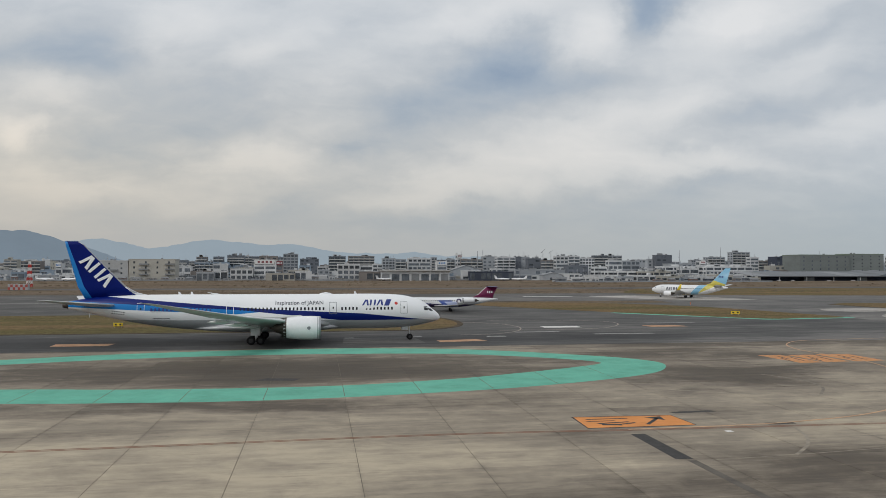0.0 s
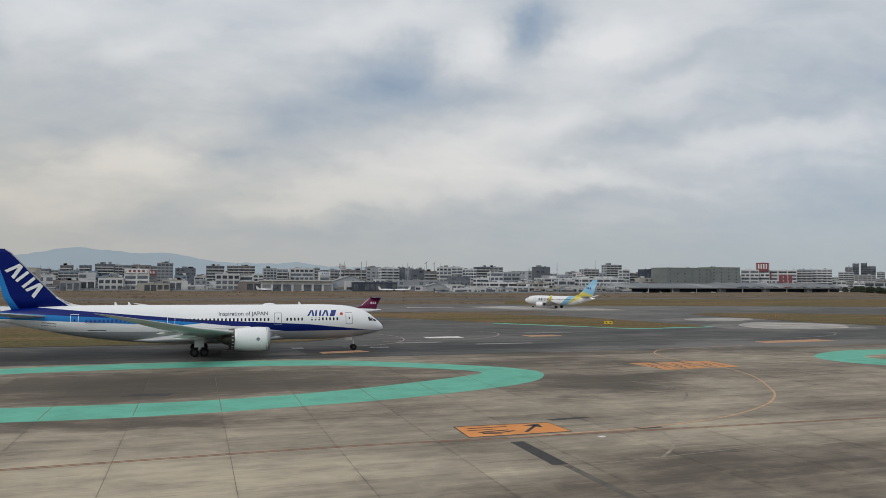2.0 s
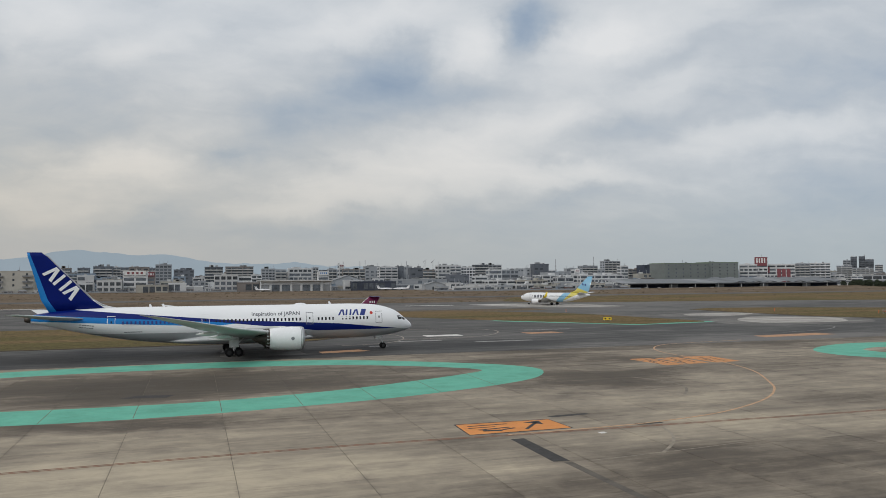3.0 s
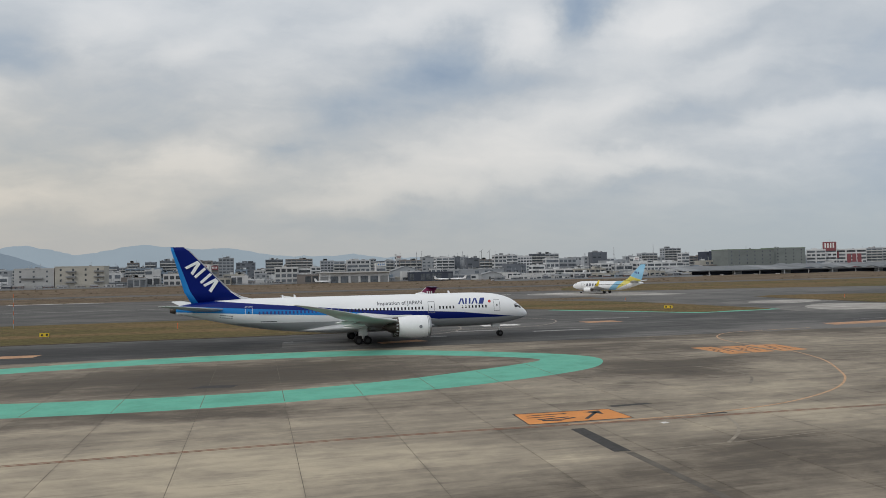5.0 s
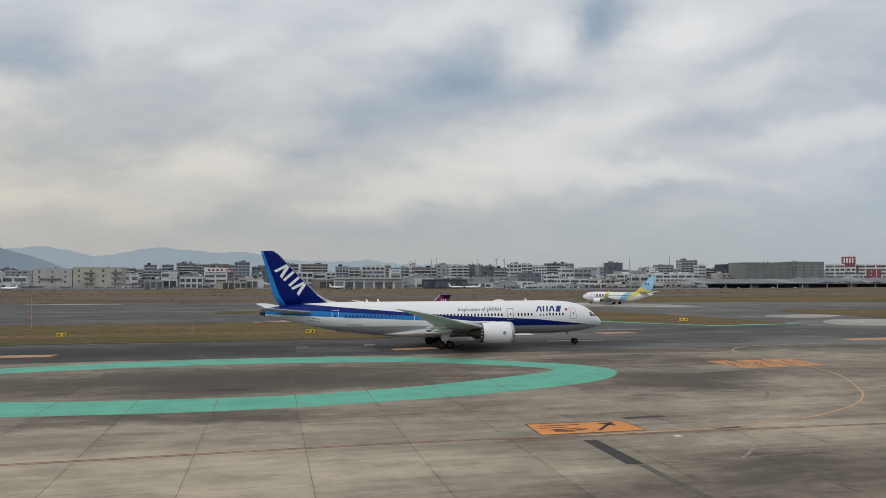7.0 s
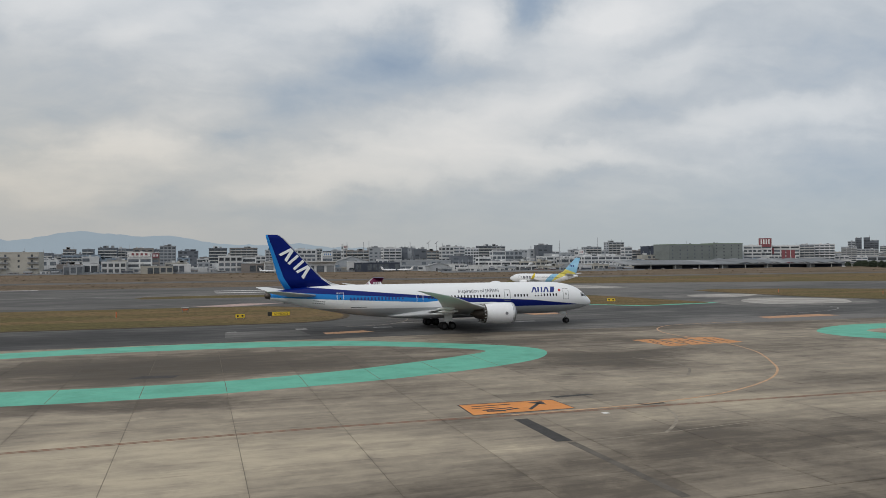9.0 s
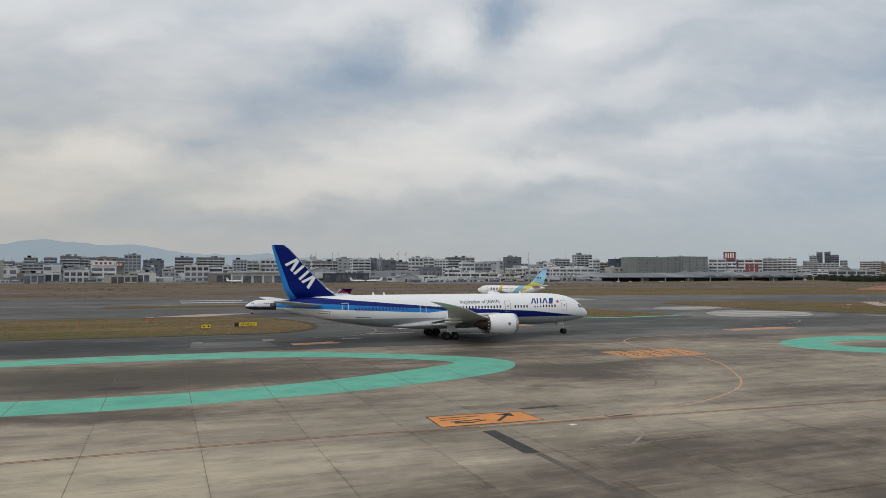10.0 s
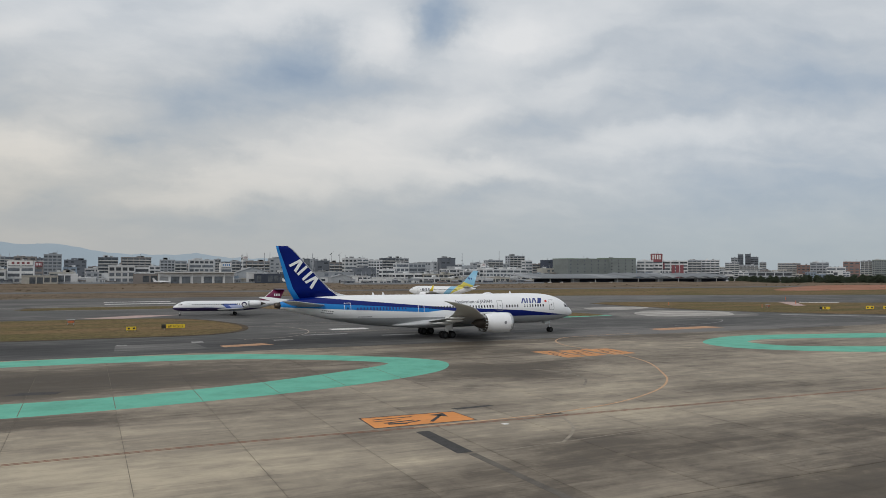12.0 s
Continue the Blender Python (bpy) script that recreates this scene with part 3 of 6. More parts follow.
    ribbon("verge_edge", spline([(176, 238), (176.5, 224), (178, 210), (181, 187), (187, 175), (194, 165), (206, 152), (222, 142.6)], 6) + [(700, 142.6)], 1.5, -0.1, 0.055, VERGE_DIRT, "dark dirty edge of the grass")
    # green no-entry islands painted on the apron
    outer = spline([(-120, 88), (-75, 97.5), (-42.7, 110.5), (-29.1, 115.2), (-13.4, 118), (3.7, 118.6), (19, 115.9), (28.3, 111.3), (35.6, 106.2), (42.1, 100.8), (45, 95.6), (44, 91), (40.5, 86.3), (34.5, 82.6), (26.7, 79.4), (19.7, 77.2), (13.4, 75.9), (2.4, 74.2), (-8.2, 73.6), (-18.7, 74.3), (-29, 75.5), (-70, 82)], 6)
    inner = spline([(-110, 84), (-75, 94), (-40.5, 105.2), (-27.4, 109), (-12.7, 111.3), (3.5, 111.3), (18, 109.4), (26.9, 105.3), (33.8, 100.5), (36.7, 97.5), (36.6, 95), (30.6, 91.3), (22.3, 87.4), (15, 84.5), (2.6, 81.6), (-9.2, 81.4), (-20.9, 82.4), (-32.4, 84.2), (-70, 88)], 6)
    band("green_island_marking", outer, inner, "wide green painted band edging a paved island")
    outer = spline([(180, 92), (149.6, 102.1), (136, 105.8), (118.5, 109.2), (108.3, 107.4), (100.7, 103), (97.4, 98), (98.1, 91), (106.1, 83), (114.2, 78.8), (130, 74), (180, 62)], 6)
    inner = spline([(180, 85), (140, 95.5), (128.2, 99.3), (115.2, 101.8), (109.5, 100.6), (107, 98), (107.4, 93.5), (110.2, 89.9), (122.3, 84.2), (140, 78.5), (180, 69)], 6)
    band("green_island_marking", outer, inner, "green painted band edging a further paved island")
    ribbon("green_edge_marking", spline([(81.5, 201.5), (93.2, 188.8), (102.3, 179.5), (108.7, 172), (114, 171.6), (122, 172.4), (135.5, 174.6)], 6), 2.8, 0.0, 0.014, GREEN, "thin green painted edge along the grass")

    # slab joints run square to the taxiway
    poly_sheet("joint_filler", rect(-61.2, 102, 33.2, 114.8), -0.1, -0.012, JOINT, None, "dark filler in the slab joints", "structure")
    # joints that show through the green paint
    for i in range(1, 13):
        x = -59.6 + i * 7.77
        lo = float(np.interp(x, (-59.6, -29, -8.2, 13.4, 26.7, 34.5), (80, 75.7, 73.8, 76.1, 79.6, 82.8)))
        hi = float(np.interp(x, (-59.6, -32.4, -9.2, 15, 22.3, 36), (86.5, 84, 81.2, 84.3, 87.2, 94)))
        ribbon("joint_seam", [(x, lo), (x, hi)], 0.07, 0.012, 0.0165, JOINT, "dark joint showing through the paint")
    # lead lines
    for d in (-0.16, 0.16):
        ribbon("red_boundary_line", spline([(-90, 54.8 + d), (-21, 55.9 + d), (9, 56.6 + d), (26, 55.9 + d), (45, 55.2 + d), (79, 53.8 + d), (180, 50 + d)], 8), 0.13, 0.006, 0.014, RED_LINE, "faded red boundary line on the apron")
    ribbon("lead_in_line", spline([(24, 56.2), (32.6, 56.3), (38.9, 56.9), (47, 58.9), (55.3, 63.2), (61.2, 68.3), (65.3, 73.8), (70.4, 82.2), (73.3, 91), (73.9, 97), (73.5, 104.5), (74.7, 110.6), (77.9, 116), (83, 119.8), (92, 121.4), (102, 122.3)], 8), 0.24, 0.006, 0.018, LINE, "curved yellow-orange lead-in line")
    ribbon("taxi_line", spline([(36, 148), (52, 149), (60, 152), (66, 160), (67, 168), (60, 174), (40, 177)], 8), 0.24, 0.0, 0.012, TAXI_LINE, "curved taxi line")
    ribbon("taxi_line", spline([(26, 139), (34, 141), (40, 148), (42, 158), (38, 168), (26, 173), (10, 175)], 8), 0.24, 0.0, 0.012, TAXI_LINE, "curved taxi line turning to the hold")
    ribbon("taxi_line", spline([(124, 135.5), (135, 137.5), (144, 141.5), (150, 147), (151, 153)], 8), 0.25, 0.0, 0.012, WORN_WHITE, "curved taxi line at the bend")

    # painted direction signs
    sign = poly_sheet("painted_direction_sign", [(21.2, 61.4), (21.0, 57.0), (30.1, 56.9), (29.9, 61.0)], 0.0, 0.014, ORANGE, None, "orange painted direction panel with black arrow", "structure")
    fr = [(21.2, 61.4), (21.0, 57.0), (30.1, 56.9), (29.9, 61.0), (21.2, 61.4)]
    ribbon("panel_border", fr, 0.16, 0.014, 0.019, BLACK_PAINT).parent = sign
    ribbon("arrow_shaft", [(26.3, 57.7), (28.2, 60.0)], 0.32, 0.014, 0.02, BLACK_PAINT).parent = sign
    poly_sheet("arrow_head", [(28.75, 60.65), (27.2, 60.35), (28.5, 59.1)], 0.014, 0.02, BLACK_PAINT, sign)
    for a, b, w in (((22.0, 60.3), (25.6, 60.3), 0.22), ((21.8, 59.5), (24.2, 59.5), 0.2), ((22.4, 58.6), (25.2, 58.9), 0.3), ((22.6, 58.2), (24.2, 57.9), 0.5), ((24.3, 58.1), (25.6, 58.5), 0.3)):
        ribbon("lettering_bar", [a, b], w, 0.014, 0.02, BLACK_PAINT).parent = sign
    for pts in ([(62.9, 100.6), (63.6, 91.8), (67, 92), (66.5, 100.7)], [(67.3, 100.2), (67.6, 92.2), (71.2, 92.3), (71.3, 100.3)], [(72, 100.6), (72.3, 92.2), (76.8, 92.6), (77, 100)]):
        panel = poly_sheet("painted_direction_sign", pts, 0.0, 0.014, ORANGE_RUBBED, None, "worn orange painted panel with dark strokes", "structure")
        cx, cy = sum(p[0] for p in pts) / 4, sum(p[1] for p in pts) / 4
        for dx, lo, hi in ((-1.2, -3.2, 0.5), (-0.2, -0.8, 2.8), (0.9, -2.4, 1.6)):
            ribbon("lettering_bar", [(cx + dx - 0.4, cy + lo), (cx + dx + 0.2, cy + hi)], 0.22, 0.014, 0.02, BLACK_PAINT).parent = panel
    for pts in ([(20.2, 129.2), (20.4, 126.4), (28.8, 127.6), (27.5, 130.8)], [(-42.3, 131.6), (-42, 127.9), (-33.4, 127.8), (-33.0, 131.3)], [(111.4, 130), (110.9, 126), (130.5, 127), (129.2, 131.5)], [(70, 156.5), (70.5, 152.5), (79, 152.8), (78, 156.8)]):
        poly_sheet("painted_direction_sign", pts, -0.1, 0.014, ORANGE_OLD, None, "faded orange painted panel on asphalt", "structure")
    # white and pinkish worn markings
    for x0, x1, y0, y1, m in ((47, 55.2, 153.4, 157, WHITE_PAINT), (4.6, 6.2, 135.0, 136.6, WORN_WHITE), (16.6, 18.6, 136, 138.4, WORN_WHITE), (30.5, 34, 134.6, 136.4, WORN_WHITE), (52, 64, 137, 138.4, WORN_WHITE), (38, 47, 143, 144.5, WORN_WHITE), (74, 86, 163, 164, WORN_WHITE)):
        poly_sheet("worn_white_marking", rect(x0, x1, y0, y1), -0.1, 0.013, m, None, "rubbed white painted block", "structure")
    poly_sheet("asphalt_patch", [(4.4, 136.0), (4.0, 126.6), (17.8, 125.6), (17.0, 135.4)], -0.1, 0.009, WET_ASPHALT, None, "paler rectangular asphalt patch", "structure")
    for y0 in (294, 312):
        poly_sheet("runway_bar", rect(6, 30, y0, y0 + 4), -0.1, 0.02, WHITE_PAINT, None, "white runway touchdown bar", "structure")
    for x0 in (88, 118):
        poly_sheet("runway_bar", rect(x0, x0 + 22, 317, 320), -0.1, 0.02, WHITE_PAINT, None, "white runway touchdown bar", "structure")
    poly_sheet("runway_bar", rect(-102, -64, 351.8, 354.2), -0.1, 0.02, WHITE_PAINT, None, "white painted line along the runway edge", "structure")
    poly_sheet("grass_verge", spline([(150, 356), (170, 330), (215, 320), (256, 313), (297, 301), (341, 290), (400, 274), (560, 236)], 4) + [(1200, 232), (1200, 430), (190, 430), (160, 380)], -0.3, 0.05, GRASS, None, "olive-brown mown grass past the runway", "structure")
    poly_sheet("pale_pavement", [(259, 223), (266, 221), (241, 195), (236, 196)], -0.1, 0.07, PINK_CONC, None, "short pinkish concrete stub in the grass", "structure")
    poly_sheet("worn_white_marking", [(266.5, 219), (279, 210), (276, 207.5), (263, 216)], -0.1, 0.07, WHITE_PAINT, None, "white painted strip in the grass", "structure")
    poly_sheet("runway_edge_line", rect(-900, 30, 277.0, 278.4), -0.1, 0.014, WORN_WHITE, None, "worn white runway edge line", "structure")
    poly_sheet("worn_hold_marking", [(-2, 212), (9, 209.5), (24, 221), (12, 222)], -0.1, 0.014, PINK_CONC, None, "pinkish worn hold marking on asphalt", "structure")
    # bitumen repairs
    for pts in ([(23.5, 54.6), (23.4, 47), (24.6, 46.9), (24.6, 54.5)], [(30.4, 62.4), (30.7, 61.7), (34.7, 62.0), (34.4, 62.6)], [(-7.4, 86.6), (-2.7, 85.8), (-2, 87.4), (-5.8, 88.2)], [(36, 56.9), (36, 56.2), (38.5, 56.2), (38.5, 56.7)]):
        poly_sheet("bitumen_patch", pts, -0.1, 0.01, TAR, None, "dark bitumen repair in the concrete", "structure")
    poly_sheet("soil_ground", spline([(415, 352), (520, 352), (680, 420), (690, 470), (600, 470), (470, 400)], 5, True), -0.3, 0.1, SOIL, None, "patch of bare reddish soil", "structure")
    poly_sheet("worn_white_marking", [(186, 160), (206, 142), (216, 134), (206, 138), (184, 156)], -0.1, 0.013, WORN_WHITE, None, "worn white strip beside the taxiway", "structure")
    poly_sheet("bitumen_patch", [(24.0, 46.6), (24.2, 34), (24.8, 34), (24.6, 46.6)], -0.1, 0.01, OLD_TAR, None, "worn grey bitumen seam", "structure")
    poly_sheet("small_white_spot", rect(31.2, 31.75, 54.1, 54.6), -0.05, 0.016, WHITE_PAINT, None, "small white painted spot", "structure")
    ribbon("tyre_scuff", spline([(50, 69), (53, 73), (54, 78), (52, 83)], 8), 0.3, 0.0, 0.009, FAINT_RUBBER, "faint dark curved tyre mark on the concrete")
    ribbon("tyre_scuff", spline([(36, 74), (42, 70.5), (50, 68.5)], 8), 0.3, 0.0, 0.009, SCUFF, "pale scrape on the concrete")
    ribbon("tyre_scuff", spline([(37.3, 54.5), (36.2, 51.6), (34.4, 49.1), (32, 46.8)], 8), 0.26, 0.0, 0.009, SCUFF, "pale curved scuff on the concrete")
    ribbon("pale_seam", spline([(26, 46.5), (33, 47.0), (42, 47.9)], 4), 0.07, 0.0, 0.009, SCUFF, "pale worn seam between concrete bays")


def band(name, outer, inner, label):
    """The painted ring between two open outlines, as a strip."""
    def even(path, n):
        d = [0]
        for a, b in zip(path, path[1:]):
            d.append(d[-1] + math.dist(a, b))
        return [(float(np.interp(d[-1] * i / n, d, [p[0] for p in path])), float(np.interp(d[-1] * i / n, d, [p[1] for p in path]))) for i in range(n + 1)]
    bm = bmesh.new()
    n = 160
    a = even(outer, n)
    # pair every outer point with the nearest point of the inner line, in order
    b, k, fine = [], 0, even(inner, 600)
    for p in a:
        best = min(range(k, min(k + 60, 601)), key=lambda i: math.dist(p, fine[i]))
        k = best
        b.append(fine[best])
    V = lambda p, z: bm.verts.new((*p, z))
    A, B = [V(p, 0.013) for p in a], [V(p, 0.013) for p in b]
    A0, B0 = [V(p, -0.1) for p in a], [V(p, -0.1) for p in b]
    for i in range(n):
        bm.faces.new((A[i], A[i + 1], B[i + 1], B[i]))
        bm.faces.new((A[i], A0[i], A0[i + 1], A[i + 1]))
        bm.faces.new((B[i], B[i + 1], B0[i + 1], B0[i]))
    bmesh.ops.remove_doubles(bm, verts=bm.verts, dist=0.0005)
    tagged(part(name, bm, GREEN, None, label), kind="structure")


def slabs():
    """Cast concrete slabs of the near apron, each with its own edges."""
    base = tagged(part("apron_slab_bed", box(-61.2, 102, 33.2, 114.8, -0.3, -0.1), CONCRETE, None, "bed below the apron slabs"), kind="structure")
    W, D = 7.77, 13.6
    me = to_mesh("concrete_slab", box(0.02, W - 0.02, 0.006, D - 0.006, -0.03, 0.004), SLAB)
    for i in range(21):
        for j in range(6):
            ob = new("concrete_slab", me)
            ob.parent = base
            ob.location = (-59.6 + i * W + 0.0, 33.2 + j * D, random.uniform(-0.002, 0.0))


setting()
slabs()

# ---- aircraft ----
DOOR_LINE = mat("door_outline_grey", (0.22, 0.23, 0.25), 0.5, var=0.05, scale=1)
HUB = mat("dark_wheel_hub", (0.025, 0.025, 0.027), 0.5, 0.3, var=0.2, scale=3)


def wheel_at(parent, name, x, y, r, w):
    """A tyre with its rim, turning about its axle."""
    ob = part(name, turned([(-w / 2, r * 0.62), (-w / 2, r * 0.9), (-w * 0.32, r), (w * 0.32, r), (w / 2, r * 0.9), (w / 2, r * 0.62)], "Y", 24), RUBBER, parent, "black rubber tyre", True)
    ob.location = (x, y, r)
    rim = turned([(-w * 0.52, r * 0.5), (-w * 0.4, r * 0.62), (w * 0.4, r * 0.62), (w * 0.52, r * 0.5)], "Y", 16)
    part("rim", rim, HUB, ob, "dark grey metal rim")
    return ob


def jet_engine(parent, x, y, z, r, length, material, chevrons=0, side=1):
    """A nacelle with its lip, fan, spinner, exhaust core and pylon-side panels; x is the inlet."""
    prof = [(0.0, r * 0.84), (0.10, r * 0.90), (-0.25, r * 0.97), (-length * 0.28, r), (-length * 0.55, r * 0.985), (-length * 0.8, r * 0.9), (-length * 0.93, r * 0.83), (-length * 0.93, r * 0.79), (-length * 0.6, r * 0.8), (-length * 0.3, r * 0.8), (-0.9, r * 0.82)]
    eng = part("nacelle", turned(prof, "X", 40, False), material, parent, "", True)
    eng.location = (x, y, z)
    part("inlet_lip", turned([(-0.45, r * 0.975), (-0.2, r * 0.968), (0.05, r * 0.93), (0.14, r * 0.89), (0.06, r * 0.84), (-0.5, r * 0.8)], "X", 40, False), STEEL, eng, "bare metal inlet lip", True)
    part("fan", turned([(-0.9, r * 0.8), (-0.95, r * 0.3)], "X", 32), FAN_DARK, eng, "dark fan disc")
    part("spinner", turned([(-0.2, 0.02), (-0.55, r * 0.18), (-0.95, r * 0.3)], "X", 20), FAN_DARK, eng, "", True)
    part("exhaust_core", turned([(-length * 0.5, r * 0.62), (-length * 0.95, r * 0.55), (-length * 1.12, r * 0.4), (-length * 1.13, r * 0.3), (-length * 1.3, 0.04)], "X", 24), DARK_METAL, eng, "dark heat-stained exhaust core", True)
    if chevrons:
        for i in range(chevrons):
            bm = bmesh.new()
            a0, a1 = 2 * math.pi * i / chevrons, 2 * math.pi * (i + 1) / chevrons
            am, x0, x1 = (a0 + a1) / 2, -length * 0.86, -length * 1.02
            P = lambda s, rr, a: bm.verts.new((s, rr * math.cos(a), rr * math.sin(a)))
            o = [P(x0, r * 0.885, a0), P(x0, r * 0.885, a1), P(x1, r * 0.79, am)]
            n_ = [P(x0, r * 0.83, a0), P(x0, r * 0.83, a1), P(x1, r * 0.77, am)]
            bm.faces.new(o)
            bm.faces.new(n_[::-1])
            for q in range(3):
                bm.faces.new((o[q], n_[q], n_[(q + 1) % 3], o[(q + 1) % 3]))
            part("chevron", bm, DARK_METAL, eng)
    return eng


def livery_big_jet():
    """White top, dark blue cheat line rising to the tail, light blue band below it, grey belly."""
    m = bpy.data.materials.new("white_blue_livery")
    m.use_nodes = True
    k = Nodes(m.node_tree)
    b = m.node_tree.nodes["Principled BSDF"]
    co = k.n("ShaderNodeTexCoord").outputs["Object"]
    x, y, z = k.n("ShaderNodeSeparateXYZ", ins={0: co}).outputs
    line = lambda z0, x0, sl: k.math("ADD", z0, k.math("MULTIPLY", k.math("SUBTRACT", x, x0), sl))
    above = lambda ln: k.math("MULTIPLY", k.math("SUBTRACT", z, ln), 60.0, True)
    soft = k.noise(co, 0.35, 5.0)
    white = k.mix(k.ramp(soft, [(0.35, 0.0), (0.7, 0.35)]), (0.86, 0.87, 0.885), (0.79, 0.80, 0.82))
    top = k.math("MAXIMUM", k.math("MINIMUM", line(5.7, -25.8, -0.052), line(4.78, -8.2, -0.106)), line(5.7, -25.8, -0.085))
    mid = k.math("MAXIMUM", k.math("MINIMUM", line(5.58, -30.3, -0.058), line(5.48, -28.6, -0.11)), 3.66)
    low = k.math("MAXIMUM", line(4.86, -30.3, -0.047), line(4.86, -28.6, 0.09))
    low = k.math("MINIMUM", low, mid)
    c = k.mix(above(line(3.72, -10.0, -0.006)), (0.40, 0.415, 0.43), white)
    c = k.mix(above(low), c, (0.012, 0.20, 0.56))
    c = k.mix(above(mid), c, (0.001, 0.011, 0.15))
    c = k.mix(above(top), c, white)
    k.put(b, "Base Color", c)
    b.inputs["Roughness"].default_value = 0.28
    b.inputs["Coat Weight"].default_value = 0.06
    b.inputs["Specular IOR Level"].default_value = 0.3
    return m


BIG_HULL = [(5.34, 3.95, 3.7, 0.08), (5.15, 4.35, 3.52, 0.45), (4.65, 4.87, 3.3, 0.9), (3.96, 5.42, 3.06, 1.38), (2.9, 6.3, 2.82, 1.9), (1.9, 6.9, 2.6, 2.25), (0.16, 7.5, 2.35, 2.6), (-1.6, 7.83, 2.2, 2.78), (-5, 8.04, 2.06, 2.88), (-12, 8.05, 2.04, 2.885), (-24, 8.05, 2.04, 2.885), (-35, 8.05, 2.06, 2.885), (-40, 8.05, 2.5, 2.75), (-45, 8.0, 3.25, 2.4), (-50, 7.8, 4.3, 1.75), (-54, 7.4, 5.25, 1.1), (-56.2, 7.0, 5.75, 0.6)]
BIG_V = 131.9


def letters_big(parent, shapes, material, side, stations, proud=0.012):
    for x0, x1, z0, z1, sl in shapes:
        part("marking_bar", plate_on(stations, x0, x1, z0, z1, side, proud, 1, 4, 0.03, sl), material, parent)


def wide_body_jet():
    jet = thing("wide_body_airliner", "white and dark blue twin-engine airliner taxiing", "airplane")
    paint = livery_big_jet()
    body = part("fuselage", hull(BIG_HULL, 56), paint, jet, "white fuselage with dark and light blue bands", True)
    part("tail_cone", turned([(-56.15, 0.62), (-57.1, 0.42), (-57.12, 0.3), (-56.6, 0.25)], "X", 24), DARK_METAL, jet, "dark metal tail exhaust", True).location = (0, 0, 6.37)
    part("belly_fairing", hull([(-11.5, 2.9, 2.4, 0.8), (-14, 3.2, 1.95, 2.5), (-18, 3.7, 1.72, 3.15), (-25, 3.9, 1.65, 3.3), (-30, 3.6, 1.72, 3.1), (-34, 3.0, 1.95, 2.2), (-37, 2.7, 2.3, 0.8)], 32), mat("belly_grey_paint", (0.52, 0.535, 0.55), 0.4, var=0.08, scale=0.4, coat=0.2), jet, "grey wing-root fairing", True)
    wing = [(-13.8, -2.3, 3.0, 15.2, 0.11), (-17.2, -5.5, 3.45, 11.3, 0.11), (-20.4, -10.2, 4.1, 7.9, 0.10), (-26.0, -18.5, 5.3, 5.4, 0.095), (-30.8, -25.6, 6.6, 3.4, 0.09), (-33.6, -28.2, 7.25, 2.4, 0.08), (-36.4, -29.6, 7.8, 1.35, 0.07), (-38.2, -30.05, 8.05, 0.4, 0.06)]
    low_wing = [(x, y, z - 0.65 * (abs(y) / 30) ** 2, c, th) for x, y, z, c, th in wing]
    for sec in (wing, mirrored(low_wing)):
        w = part("wing", blade(sec), WING_GREY, jet, "grey swept wing with raked tip", True)
        sd = -1 if sec is wing else 1
        for yy, xx, zz, ln in ((6.8, -27.5, 2.95, 4.6), (12.5, -28.2, 3.75, 3.6), (17.5, -30.2, 4.6, 3.2)):
            fr = part("flap_fairing", turned([(0, 0.05), (-ln * 0.2, 0.22), (-ln * 0.5, 0.3), (-ln * 0.8, 0.18), (-ln, 0.03)], "X", 12), WING_GREY, w, "", True)
            fr.location = (xx + ln * 0.5, sd * yy, zz)
    stab = [(-48.0, -1.3, 6.3, 6.2, 0.09), (-52.0, -5.5, 6.9, 4.2, 0.085), (-55.6, -9.4, 7.45, 2.3, 0.08), (-56.6, -9.9, 7.52, 1.2, 0.06)]
    for sec in (stab, mirrored(stab)):
        part("tailplane", blade(sec), WING_GREY, jet, "grey tailplane", True)
    # fin with a light blue trailing edge
    part("fin", blade([(-45.0, 0, 7.5, 8.6, 0.075), (-47.6, 0, 9.4, 7.2, 0.075), (-51.0, 0, 13.0, 4.75, 0.075), (-54.0, 0, 16.2, 2.75, 0.07), (-54.9, 0, 16.85, 2.0, 0.05)], 14, True), NAVY, jet, "dark blue fin", True)
    part("fin_root_fairing", blade([(-43.6, 0, 7.95, 6.0, 0.02), (-45.2, 0, 8.3, 4.4, 0.04), (-46.3, 0, 8.75, 2.8, 0.07), (-47.1, 0, 9.3, 1.7, 0.1)], 10, True), AIR_WHITE, jet, "white fin root", True)
    part("fin_leading_edge", blade([(-45.3, 0, 8.3, 1.4, 0.14), (-46.35, 0, 8.75, 0.9, 0.2), (-47.4, 0, 9.5, 0.55, 0.25), (-50.85, 0, 13.0, 0.5, 0.22), (-53.85, 0, 16.2, 0.45, 0.2), (-54.75, 0, 16.82, 0.3, 0.2)], 8, True), STEEL, jet, "bare metal leading edge", True)
    part("rudder", blade([(-52.5, 0, 7.35, 1.2, 0.3), (-53.85, 0, 9.4, 1.05, 0.26), (-55.15, 0, 13.0, 0.72, 0.24), (-56.35, 0, 16.2, 0.48, 0.2), (-56.55, 0, 16.8, 0.4, 0.2)], 8, True), CYAN, jet, "light blue rudder edge", True)
    # plain slanting bars on the fin
    e1, e2, o = Vector((0.695, 0, -0.719)), Vector((0.719, 0, 0.695)), Vector((-54.75, 0, 13.5))
